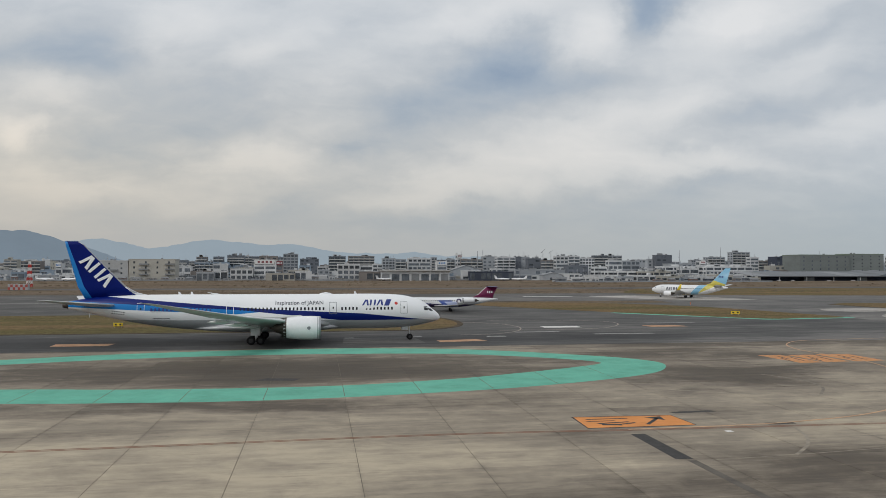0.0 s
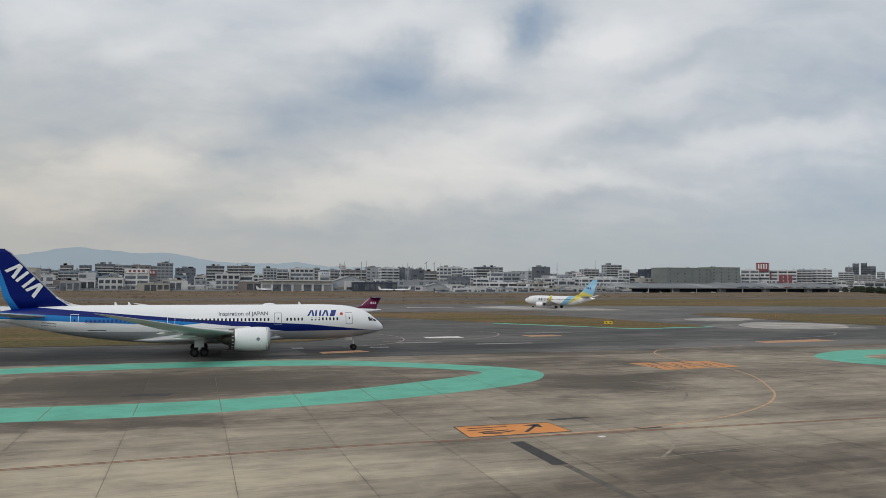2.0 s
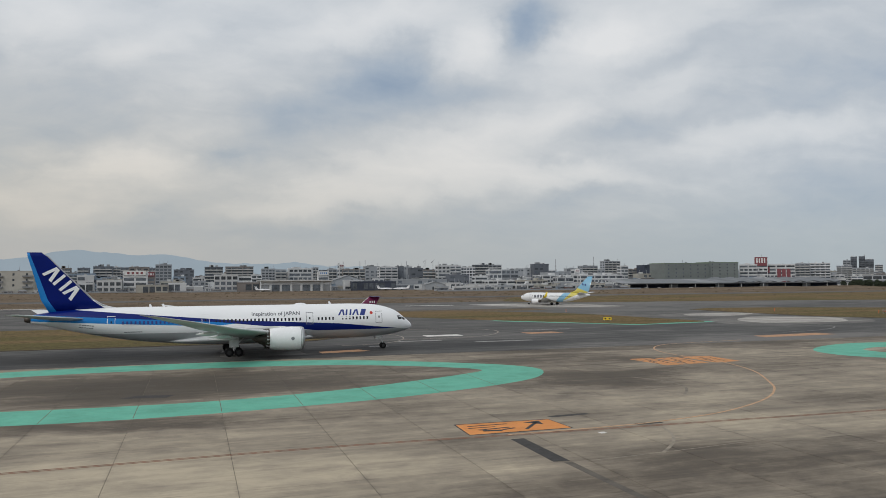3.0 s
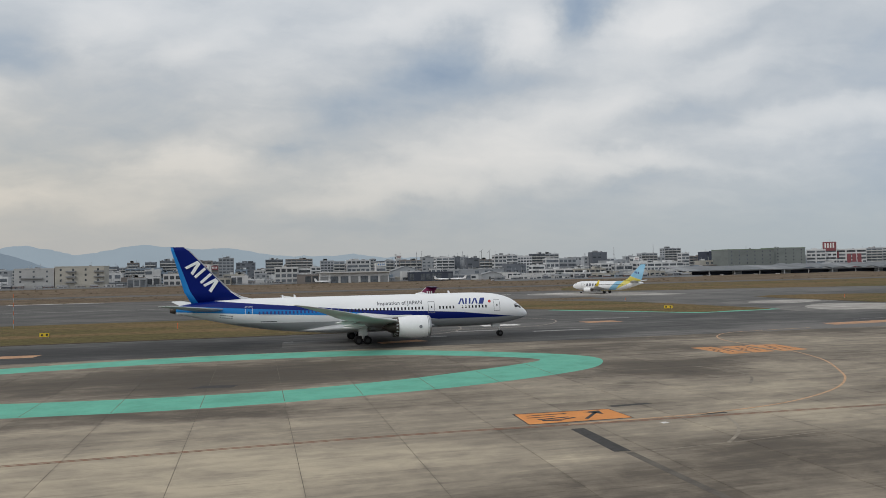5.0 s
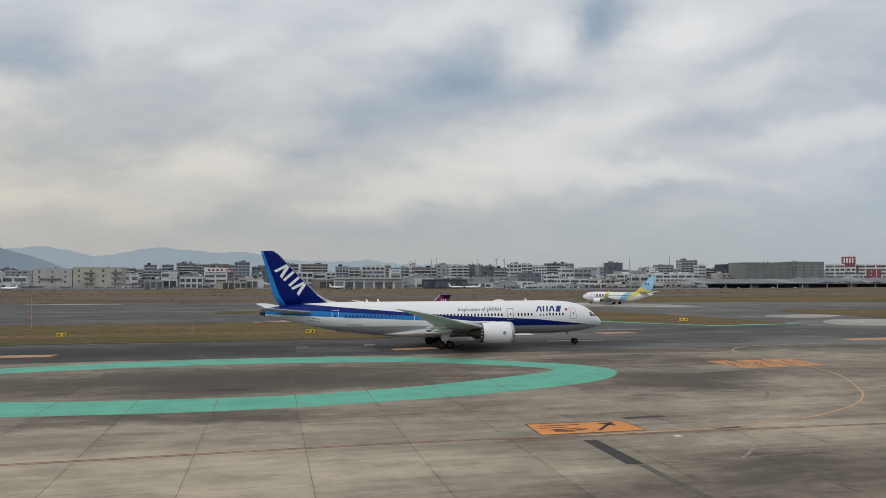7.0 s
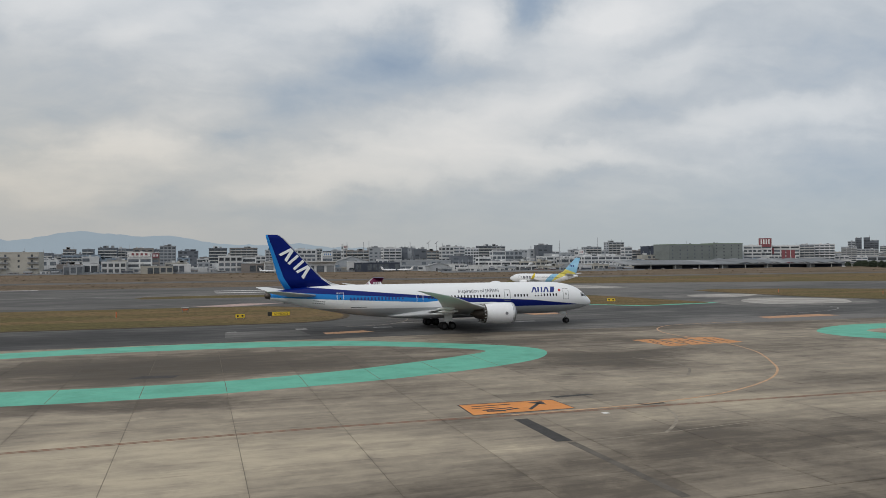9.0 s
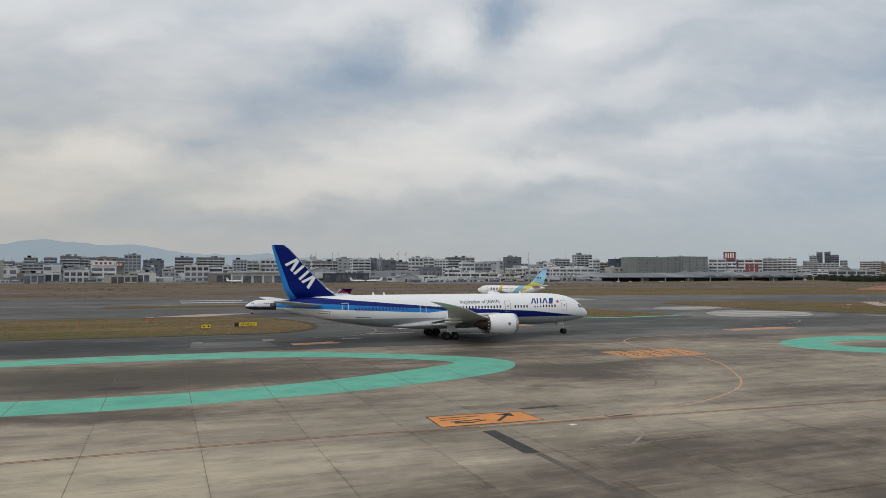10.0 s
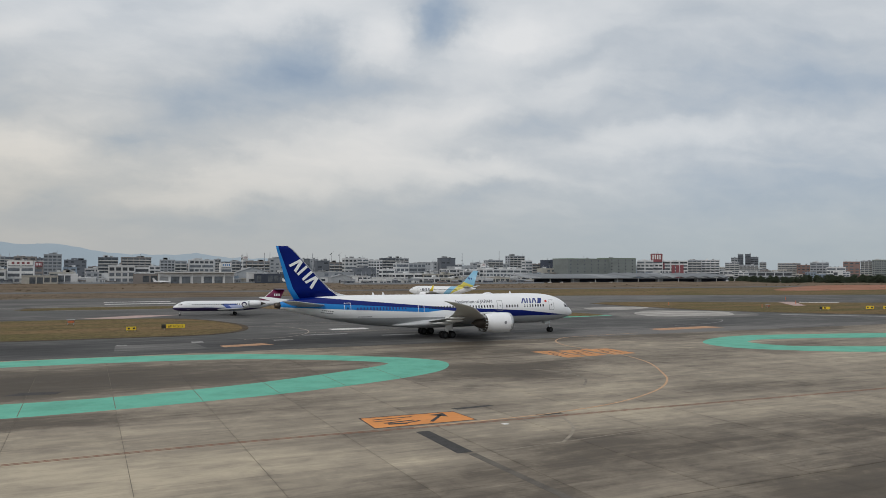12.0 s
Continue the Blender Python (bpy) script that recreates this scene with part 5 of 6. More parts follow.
def building(name, x0, x1, y, h, style, wall, depth=None):
    w = x1 - x0
    rng = random.Random(int(x0 * 7 + y))
    depth = depth or min(32.0, max(10.0, w * 0.55))
    label = WORD.get(wall, wall) + " " + TEXT.get(style, "building topped by a large sign board") + " across the airfield"
    cx = (x0 + x1) / 2
    turn = 0.0
    if x0 > 636:
        # the streets at this end run square to the line from the terminal
        turn = math.degrees(math.atan2(cx, y))
        w *= math.cos(radians(turn))
    b = thing(name, label, "building", m=pose(cx, y, 0, 0, 0, -turn))
    a = w / 2
    M = WALLS[wall]
    if style == "gable":
        bm = bmesh.new()
        eave = h * 0.62
        rings(bm, [[(-a, yy, 0), (a, yy, 0), (a, yy, eave), (0, yy, h - 0.2), (-a, yy, eave)] for yy in (0, depth)])
        part("wall", bm, M, b)
        for s in (-1, 1):
            bm = bmesh.new()
            rings(bm, [[(s * (a + 0.4), yy, eave - 0.2), (s * (a + 0.4), yy, eave + 0.15), (0, yy, h + 0.15), (0, yy, h - 0.2)] for yy in (-0.5, depth + 0.5)])
            part("roof", bm, ROOF_GREY, b, "grey pitched roof")
        part("door", box(-a * 0.3, a * 0.3, -0.12, 0.1, 0, eave * 0.6), PANE, b)
        return b
    part("wall", box(-a, a, 0, depth, 0, h), M, b)
    bm = bmesh.new()
    for q in ((-a - 0.15, a + 0.15, -0.15, 0.25), (-a - 0.15, a + 0.15, depth - 0.25, depth + 0.15), (-a - 0.15, -a + 0.25, 0.25, depth - 0.25), (a - 0.25, a + 0.15, 0.25, depth - 0.25)):
        put_box(bm, *q, h - 0.1, h + 0.7)
    part("parapet", bm, GREEN_BAND if wall == "green" else (M if style != "hangar" else ROOF_PALE), b)
    if style in ("apt", "tower", "band", "grid", "flat") and w > 12:
        for i in range(rng.randint(1, 3)):
            cx, hw = rng.uniform(-a * 0.6, a * 0.6), rng.uniform(1.2, min(4.0, a * 0.3))
            part("roof_plant", box(cx - hw, cx + hw, depth * 0.3, depth * 0.6, h, h + rng.uniform(1.2, 3.0)), rng.choice((M, ROOF_GREY, WALLS["white"])), b)
    for i in range(rng.randint(2, 6)):
        cx, cy, hh = rng.uniform(-a * 0.9, a * 0.9), rng.uniform(0.5, depth * 0.6), rng.uniform(0.8, 3.2)
        if rng.random() < 0.5:
            part("roof_aerial", box(cx - 0.12, cx + 0.12, cy - 0.12, cy + 0.12, h, h + hh * 1.6), STEEL, b)
        else:
            part("roof_tank", box(cx - 0.9, cx + 0.9, cy - 0.7, cy + 0.7, h, h + hh * 0.7), rng.choice((ROOF_PALE, ROOF_GREY)), b)
    fl = 3.0 if style in ("apt", "tower", "grid") else 3.9
    nf = max(1, int((h - 0.8) / fl))
    fl = (h - 0.6) / nf
    left = 150 < x0 < 636
    for i in range(nf):
        z = 0.4 + i * fl
        if style in ("apt", "tower"):
            bm = bmesh.new()
            n = max(2, int(w / 5.5))
            st = w / n
            for j in range(n):
                put_box(bm, -a + j * st + 0.5, -a + (j + 1) * st - 0.5, -0.06, 0.05, z + 0.5, z + fl - 0.45)
            if left:
                nd = max(1, int(depth / 6))
                for j in range(nd):
                    put_box(bm, -a - 0.06, -a + 0.05, j * depth / nd + 1.6, (j + 1) * depth / nd - 1.6, z + 1.0, z + fl - 0.7)
            tagged(part("window_band", bm, PANE, b), kind="stuff")
            part("balcony", box(-a + 0.2, a - 0.2, -1.3, -0.08, z, z + 1.15), M if style == "tower" else (RAIL if wall != "white" else WALLS["white"]), b)
        elif style == "band" or style == "mall" or style.startswith("sign"):
            bm = bmesh.new()
            n = max(1, int(w / (9 if rng.random() < 0.5 else 4.5)))
            st = w / n
            for j in range(n):
                put_box(bm, -a + j * st + 0.7, -a + (j + 1) * st - 0.7, -0.08, 0.05, z + 1.2, z + fl - 0.8)
            if left:
                nd = max(1, int(depth / 6))
                for j in range(nd):
                    put_box(bm, -a - 0.06, -a + 0.05, j * depth / nd + 1.2, (j + 1) * depth / nd - 1.2, z + 1.2, z + fl - 0.9)
            tagged(part("window_band", bm, PANE, b), kind="stuff")
            part("floor_ledge", box(-a - 0.1, a + 0.1, -0.3, -0.09, z - 0.15, z + 0.2), M, b)
        elif style == "grid":
            bm = bmesh.new()
            n = max(3, int(w / 3.2))
            st = w / n
            for j in range(n):
                put_box(bm, -a + j * st + 0.45, -a + (j + 1) * st - 0.45, -0.06, 0.05, z + 0.7, z + fl - 0.6)
            tagged(part("window_band", bm, PANE, b), kind="stuff")
        elif style == "flat":
            bm = bmesh.new()
            n = max(2, int(w / 6))
            st = w / n
            for j in range(n):
                if rng.random() < 0.75:
                    put_box(bm, -a + j * st + 1.4, -a + (j + 1) * st - 1.4, -0.06, 0.05, z + 1.4, z + fl - 1.0)
            if bm.faces:
                tagged(part("window_band", bm, PANE, b), kind="stuff")
            else:
                bm.free()
        elif style == "low":
            bm = bmesh.new()
            n = max(2, int(w / 5))
            st = w / n
            for j in range(n):
                r = rng.random()
                if r < 0.45:
                    put_box(bm, -a + j * st + 0.6, -a + (j + 1) * st - 0.6, -0.06, 0.05, z + 1.0, z + fl - 0.8)
                elif r < 0.7 and i == 0:
                    put_box(bm, -a + j * st + 0.4, -a + (j + 1) * st - 0.4, -0.06, 0.05, 0.0, z + fl - 0.6)
            if bm.faces:
                tagged(part("window_band", bm, PANE, b), kind="stuff")
            else:
                bm.free()
        elif style == "ware" and i > 0:
            bm = bmesh.new()
            n = max(2, int(w / 9))
            st = w / n
            for j in range(n):
                put_box(bm, -a + (j + 0.4) * st, -a + (j + 0.55) * st, -0.06, 0.05, z + 1.5, z + fl - 1.2)
            tagged(part("window_band", bm, PANE, b), kind="stuff")
            if wall == "pale" and i % 2 == 0:
                part("balcony", box(-a * 0.7, a * 0.45, -1.6, -0.1, z + 0.2, z + 1.4), ROOF_GREY, b, "long dark grey balcony")
            if wall == "beige":
                for xx in (-a * 0.35, a * 0.78):
                    part("balcony", box(xx - 4, xx + 4, -1.6, -0.1, z + 0.2, z + 1.5), ROOF_GREY, b, "dark grey balcony")
    if style == "hangar":
        part("roof", box(-a - 1, a + 1, -3.0, depth, h + 0.75, h + 1.6), ROOF_PALE, b, "pale metal roof")
        n = int(w / 9)
        for j in range(n):
            x = -a + (j + 0.5) * w / n
            part("hangar_door", box(x - 3.6, x + 3.6, -0.1, 0.05, 0, h * 0.72), PANE if j % 3 else ROOF_GREY, b)
            part("column", box(x - 4.6, x - 4.2, -2.6, -2.2, 0, h + 0.75), M, b)
    if style == "mall":
        for xx in (0.05, 0.3, 0.55):
            part("red_panel", box(a * xx, a * xx + a * 0.2, -0.35, -0.05, h * 0.12, h * 0.8), SIGN_RED, b, "dark red facade panel")
        part("sign_board", box(-a * 0.55, -a * 0.35, -0.4, -0.05, h * 0.6, h * 0.9), SIGN_RED, b, "red square sign")
    if style.startswith("sign"):
        kind = style[5:]
        zz = h - (3.2 if kind != "tower" else 10)
        m1 = {"white": SIGN_WHITE, "red": SIGN_WHITE, "redpanel": SIGN_RED, "blue": SIGN_WHITE, "redwhite": SIGN_WHITE, "tower": SIGN_RED}[kind]
        board = part("sign_board", box(-a * 0.9, a * 0.9, -0.9, -0.4, zz, h + 0.9), m1, b, "large roof sign board")
        m2 = {"white": SIGN_BLUE, "red": SIGN_RED, "redpanel": SIGN_WHITE, "blue": SIGN_BLUE, "redwhite": SIGN_RED, "tower": SIGN_WHITE}[kind]
        for j in range(4):
            x = -a * 0.55 + j * a * 0.37
            part("sign_bar", box(x - a * 0.1, x + a * 0.1, -1.0, -0.91, zz + (h - zz) * 0.35, zz + (h - zz) * 0.95), m2, board)
    return b


def town():
    building("apartment_building", -328.8, -315.5, 860, 19.5, "apt", "beige")
    building("apartment_building", -322.8, -299.4, 880, 18.0, "apt", "brown")
    building("block_building", -304.9, -296.5, 900, 19.9, "flat", "white")
    building("block_building", -279.4, -275.0, 850, 17.9, "flat", "beige")
    building("sign_building", -245.3, -239.8, 760, 15.3, "sign_white", "white")
    building("apartment_building", -252.4, -239.8, 800, 13.9, "apt", "grey")
    building("low_building", -285.9, -276.4, 740, 8.6, "low", "grey")
    building("low_building", -272.7, -261.7, 730, 6.9, "low", "blue")
    building("low_building", -260.3, -252.3, 735, 6.1, "low", "white")
    building("low_building", -247.5, -234.1, 728, 4.4, "low", "grey")
    building("low_building", -244.4, -224.4, 760, 5.8, "low", "white")
    building("warehouse", -201.2, -169.9, 715, 17.7, "ware", "pale")
    building("warehouse", -169.3, -129.3, 715, 19.0, "ware", "beige")
    building("apartment_building", -161.0, -149.5, 900, 19.7, "apt", "dark")
    building("apartment_building", -157.8, -146.9, 950, 18.9, "apt", "grey")
    building("apartment_building", -143.9, -131.8, 930, 24.1, "apt", "brown")
    building("apartment_building", -138.6, -131.2, 980, 19.6, "apt", "grey")
    building("apartment_building", -123.2, -111.7, 920, 24.2, "apt", "dark")
    building("apartment_building", -108.4, -88.5, 930, 25.9, "apt", "dark")
    building("apartment_building", -91.3, -82.0, 960, 25.7, "apt", "grey")
    building("apartment_building", -80.3, -71.9, 940, 24.8, "apt", "dark")
    building("block_building", -68.8, -48.1, 900, 24.8, "flat", "brown")
    building("apartment_building", -49.8, -42.2, 930, 24.0, "apt", "dark")
    building("low_building", -104.9, -90.2, 780, 15.2, "low", "white")
    building("office_building", -80.2, -60.3, 712, 10.5, "band", "white")
    building("low_building", -109.0, -93.7, 705, 7.4, "low", "grey")
    building("low_building", -95.1, -83.2, 715, 8.5, "low", "white")
    building("sign_building", -60.0, -40.0, 720, 18.6, "sign_red", "white")
    building("sign_building", -42.2, -35.4, 760, 17.7, "sign_redpanel", "brown")
    building("office_building", -39.1, -23.2, 850, 26.7, "grid", "grey")
    building("low_building", -48.1, -21.7, 704, 6.4, "low", "beige")
    building("low_building", -21.9, -6.8, 710, 7.9, "low", "white")
    building("apartment_building", 10.9, 30.3, 880, 24.6, "apt", "dark")
    building("apartment_building", 34.4, 65.1, 900, 25.2, "apt", "brown")
    building("office_building", 17.1, 38.0, 712, 15.1, "band", "white")
    building("office_building", 38.1, 50.1, 714, 13.7, "band", "white")
    building("apartment_building", 54.8, 64.7, 780, 15.2, "apt", "white")
    building("low_building", 36.8, 56.2, 700, 7.9, "low", "brown")
    building("hangar", 56.5, 121.4, 700, 8.7, "hangar", "white")
    building("office_building", 71.3, 86.2, 860, 22.3, "grid", "grey")
    building("apartment_building", 84.2, 96.1, 840, 21.1, "apt", "grey")
    building("office_building", 100.0, 125.4, 850, 22.5, "band", "white")
    building("apartment_building", 134.0, 140.6, 900, 24.0, "apt", "grey")
    building("sign_building", 121.8, 132.5, 780, 18.2, "sign_blue", "white")
    building("apartment_building", 146.1, 155.2, 860, 21.5, "apt", "grey")
    building("gabled_hall", 132.9, 166.7, 760, 15.0, "gable", "grey")
    building("apartment_building", 158.5, 183.9, 840, 21.2, "apt", "brown")
    building("sign_building", 155.3, 161.1, 845, 26.8, "sign_redwhite", "white")
    building("low_building", 135.9, 154.1, 710, 9.2, "low", "white")
    building("low_building", 141.2, 184.2, 702, 8.1, "low", "navy")
    building("block_building", 197.0, 215.3, 900, 25.4, "flat", "grey")
    building("apartment_building", 198.5, 219.8, 830, 23.7, "apt", "white")
    building("block_building", 221.1, 228.3, 835, 24.4, "flat", "dark")
    building("block_building", 232.4, 242.2, 850, 24.3, "flat", "grey")
    building("block_building", 226.1, 240.7, 800, 22.1, "flat", "dark")
    building("apartment_building", 240.7, 258.2, 800, 20.2, "apt", "brown")
    building("low_building", 193.2, 245.2, 730, 10.0, "low", "grey")
    building("gabled_hall", 214.3, 235.3, 705, 8.0, "gable", "grey")
    building("low_building", 234.9, 251.0, 704, 6.3, "low", "white")
    building("office_building", 255.0, 269.0, 790, 24.7, "band", "white")
    building("apartment_building", 269.0, 282.1, 790, 24.7, "apt", "white")
    building("office_building", 285.6, 302.4, 800, 23.0, "grid", "white")
    building("block_building", 252.7, 274.8, 745, 14.3, "flat", "dark")
    building("apartment_building", 325.1, 342.2, 860, 26.6, "apt", "dark")
    building("apartment_building", 346.1, 364.1, 870, 26.7, "apt", "grey")
    building("office_building", 319.2, 335.2, 800, 20.1, "band", "white")
    building("office_building", 343.6, 365.2, 820, 20.2, "band", "grey")
    building("office_building", 277.7, 291.8, 735, 12.7, "band", "white")
    building("low_building", 258.7, 277.3, 704, 4.9, "low", "white")
    building("block_building", 342.8, 367.2, 860, 11.6, "flat", "grey")
    building("office_building", 284.4, 315.9, 715, 8.7, "band", "white")
    building("office_building", 314.5, 331.6, 712, 8.2, "band", "beige")
    building("apartment_building", 329.8, 347.9, 708, 8.2, "apt", "beige")
    building("office_building", 377.1, 425.3, 780, 13.7, "band", "white")
    building("block_building", 411.9, 422.8, 900, 22.6, "flat", "grey")
    building("block_building", 418.2, 439.1, 890, 28.2, "flat", "dark")
    building("block_building", 419.3, 464.6, 850, 17.1, "flat", "grey")
    building("sign_building", 428.7, 435.3, 800, 20.0, "sign_redwhite", "white")
    building("apartment_building", 493.7, 516.9, 900, 26.0, "apt", "grey")
    building("block_building", 516.9, 528.0, 900, 20.9, "flat", "grey")
    building("apartment_building", 528.1, 551.8, 900, 32.3, "apt", "grey")
    building("office_building", 528.4, 539.3, 860, 25.3, "band", "white")
    building("apartment_building", 551.8, 576.2, 880, 20.8, "apt", "brown")
    building("office_building", 419.9, 475.5, 770, 13.6, "band", "white")
    building("low_building", 345.9, 364.3, 704, 3.0, "low", "grey")
    building("low_building", 382.0, 423.0, 704, 3.5, "low", "grey")
    building("block_building", 563.1, 595.1, 860, 26.2, "flat", "navy")
    building("block_building", 509.1, 529.3, 790, 14.7, "flat", "beige")
    building("low_building", 437.6, 471.8, 690, 4.9, "low", "white")
    building("warehouse", 526.5, 587.8, 760, 27.0, "ware", "green")
    building("warehouse", 590.9, 634.1, 764, 28.2, "ware", "green")
    building("office_building", 640.2, 667.5, 770, 25.6, "band", "white")
    building("shopping_centre", 665.8, 724.2, 768, 25.7, "mall", "white")
    building("sign_building", 666.9, 688.0, 775, 34.5, "sign_tower", "white")
    building("apartment_building", 730.9, 755.1, 775, 26.9, "apt", "grey")
    building("apartment_building", 755.1, 788.2, 775, 27.5, "apt", "white")
    building("apartment_building", 927.4, 958.1, 900, 26.0, "apt", "grey")
    building("apartment_tower", 1045.0, 1061.3, 1000, 36.6, "tower", "grey")
    building("apartment_tower", 1072.0, 1086.0, 1010, 42.9, "tower", "dark")
    building("apartment_tower", 1090.4, 1104.5, 1010, 43.7, "tower", "dark")
    building("apartment_tower", 1093.4, 1112.8, 1000, 38.2, "tower", "dark")
    building("apartment_building", 936.7, 978.9, 880, 22.3, "apt", "grey")
    building("apartment_building", 1226.7, 1246.3, 1100, 30.6, "apt", "grey")
    building("office_building", 760.1, 839.2, 700, 11.7, "band", "grey")
    building("apartment_building", 1045.5, 1100.3, 900, 25.6, "apt", "brown")
    building("block_building", 915.1, 927.2, 900, 16.0, "flat", "grey")
    building("low_building", 702.0, 725.3, 690, 7.4, "low", "white")
    building("block_building", 1067.1, 1098.6, 880, 22.8, "flat", "redbrown")
    building("office_building", 1073.7, 1118.9, 860, 26.9, "band", "grey")
    building("office_building", 1009.7, 1052.7, 780, 18.7, "band", "white")
    building("block_building", 1073.7, 1113.2, 800, 27.9, "flat", "redbrown")
    building("apartment_building", 1198.1, 1228.4, 860, 30.7, "apt", "grey")
    building("office_building", 1199.9, 1236.0, 840, 32.4, "grid", "green")


def filler_town():
    """Rows of further, lower blocks that close the gaps between the larger ones."""
    rng = random.Random(5)
    x = -520.0
    while x < 1500:
        w = rng.uniform(14, 34)
        building(rng.choice(("apartment_building", "block_building", "office_building")), round(x, 1), round(x + w, 1), round(1050 + rng.uniform(-40, 80), 1), round(rng.uniform(15, 24), 1), rng.choice(("apt", "flat", "band", "grid")), rng.choice(("grey", "grey", "brown", "white", "beige", "dark")))
        x += w + rng.uniform(1, 12)
    x = -420.0
    while x < 560:
        w = rng.uniform(8, 24)
        building("low_building", round(x, 1), round(x + w, 1), round(724 + rng.uniform(0, 14), 1), round(rng.uniform(3.2, 7.0), 1), "low", rng.choice(("white", "grey", "beige", "white", "white", "blue")))
        x += w + rng.uniform(0, 5)
    # the nearest row, where the boundary comes closer
    x = 204.0
    while x < 396:
        w = rng.uniform(8, 20)
        building("low_building", round(x, 1), round(x + w, 1), round(626 + rng.uniform(0, 10), 1), round(rng.uniform(2.8, 5.5), 1), rng.choice(("low", "low", "band")), rng.choice(("white", "beige", "white", "grey")))
        x += w + rng.uniform(0, 8)
    # middle rows, denser and a little higher
    for y0, h0, h1 in ((775, 7.5, 12.5), (905, 11, 19)):
        x = -470.0
        while x < 1080:
            w = rng.uniform(10, 26)
            st = rng.choice(("band", "low", "apt", "flat", "grid"))
            building({"apt": "apartment_building", "flat": "block_building", "low": "low_building"}.get(st, "office_building"), round(x, 1), round(x + w, 1), round(y0 + rng.uniform(-12, 25), 1), round(rng.uniform(h0, h1), 1), st, rng.choice(("white", "grey", "beige", "white", "brown", "blue")))
            x += w + rng.uniform(0, 9)


def long_terminal():
    """The long open hall: a low sloping roof on columns, with shallow vaults over its far half."""
    b = thing("cargo_hall", "long open cargo hall with dark grey roof on columns", "building", m=pose(400, 650, 0))
    L = 285.0
    part("back_wall", box(0, L, 14, 14.6, 0, 5.2), WALLS["navy"], b)
    part("roof_edge", box(-1, L + 1, -2, -1.2, 4.3, 5.2), HALL_ROOF, b, "grey roof edge")
    for i in range(15):
        x0, wd = i * 19.0, 18.8
        rise = 1.6 if i >= 7 else 0.0
        loops = []
        for yy, zz in ((-1.2, 5.2), (16, 7.2), (42, 9.2)):
            lo = [(x0 + wd * q / 8, yy, zz + rise * math.sin(math.pi * q / 8)) for q in range(9)]
            loops.append(lo + [(p[0], p[1], p[2] - 0.5) for p in reversed(lo)])
        part("roof_bay", rings(bmesh.new(), loops), HALL_ROOF if i % 5 else ROOF_GREY, b, "ribbed metal roof bay")
    for i in range(11):
        part("column", box(i * 28.4 - 0.3, i * 28.4 + 0.3, -1.0, -0.5, 0, 4.3), WALLS["white"], b)
    for i in range(0, 10, 2):
        part("wall_panel", box(i * 28.4 + 4, i * 28.4 + 15, 9, 9.5, 0, 3.6), WALLS["grey"], b)


def masts():
    for x, y, h, kind in ((373.4, 740, 31.2, 0), (205, 740, 29, 0), (511, 900, 39, 0), (182, 830, 32, 0), (176, 830, 31, 0)):
        m = thing("lattice_mast", "thin grey mast rising above the roofs", "mast", "masts", m=pose(x, y, 0))
        part("pole", tube((0, 0, 0), (0, 0, h), 0.45, 0.25, 6), STEEL, m)
        part("base_plate", box(-0.9, 0.9, -0.9, 0.9, 0, 0.4), ROOF_GREY, m)
        for q in (0.5, 0.75):
            part("platform", box(-0.8, 0.8, -0.8, 0.8, h * q, h * q + 0.25), STEEL, m)
    for x, y, h in ((262, 862, 32.5), (275, 872, 32)):
        c = thing("tower_crane", "thin distant tower crane on a roof", "crane", "cranes", m=pose(x, y, 0))
        part("tower", tube((0, 0, 0), (0, 0, h), 0.25, 0.25, 4), ROOF_GREY, c)
        part("jib", tube((-1.6, 0, h - 1.6), (2.2, 0, h + 1.8), 0.2, 0.12, 4), ROOF_GREY, c)
        part("counterweight", box(-2.2, -1.3, -0.4, 0.4, h - 2.3, h - 1.4), ROOF_GREY, c)
    # red and white lattice tower at the field's edge
    t = thing("lattice_tower", "red and white lattice tower by the airfield fence", "tower", m=pose(-178, 505, 0))
    for i in range(8):
        z0, z1 = i * 2.0, i * 2.0 + 2.0
        r0, r1 = 1.5 - i * 0.13, 1.5 - (i + 1) * 0.13
        bm = bmesh.new()
        for sx in (-1, 1):
            for sy in (-1, 1):
                for A, B in (((sx * r0, sy * r0, z0), (sx * r1, sy * r1, z1)), ((sx * r0, sy * r0, z0), (-sx * r1, sy * r1, z1)), ((sx * r0, sy * r0, z0), (sx * r1, -sy * r1, z1))):
                    b2 = tube(A, B, 0.16, 0.16, 4)
                    me = bpy.data.meshes.new("tmp")
                    b2.to_mesh(me)
                    b2.free()
                    bm.from_mesh(me)
                    bpy.data.meshes.remove(me)
        part("lattice_section", bm, RED_PAINT if i % 2 == 0 else SIGN_WHITE, t)


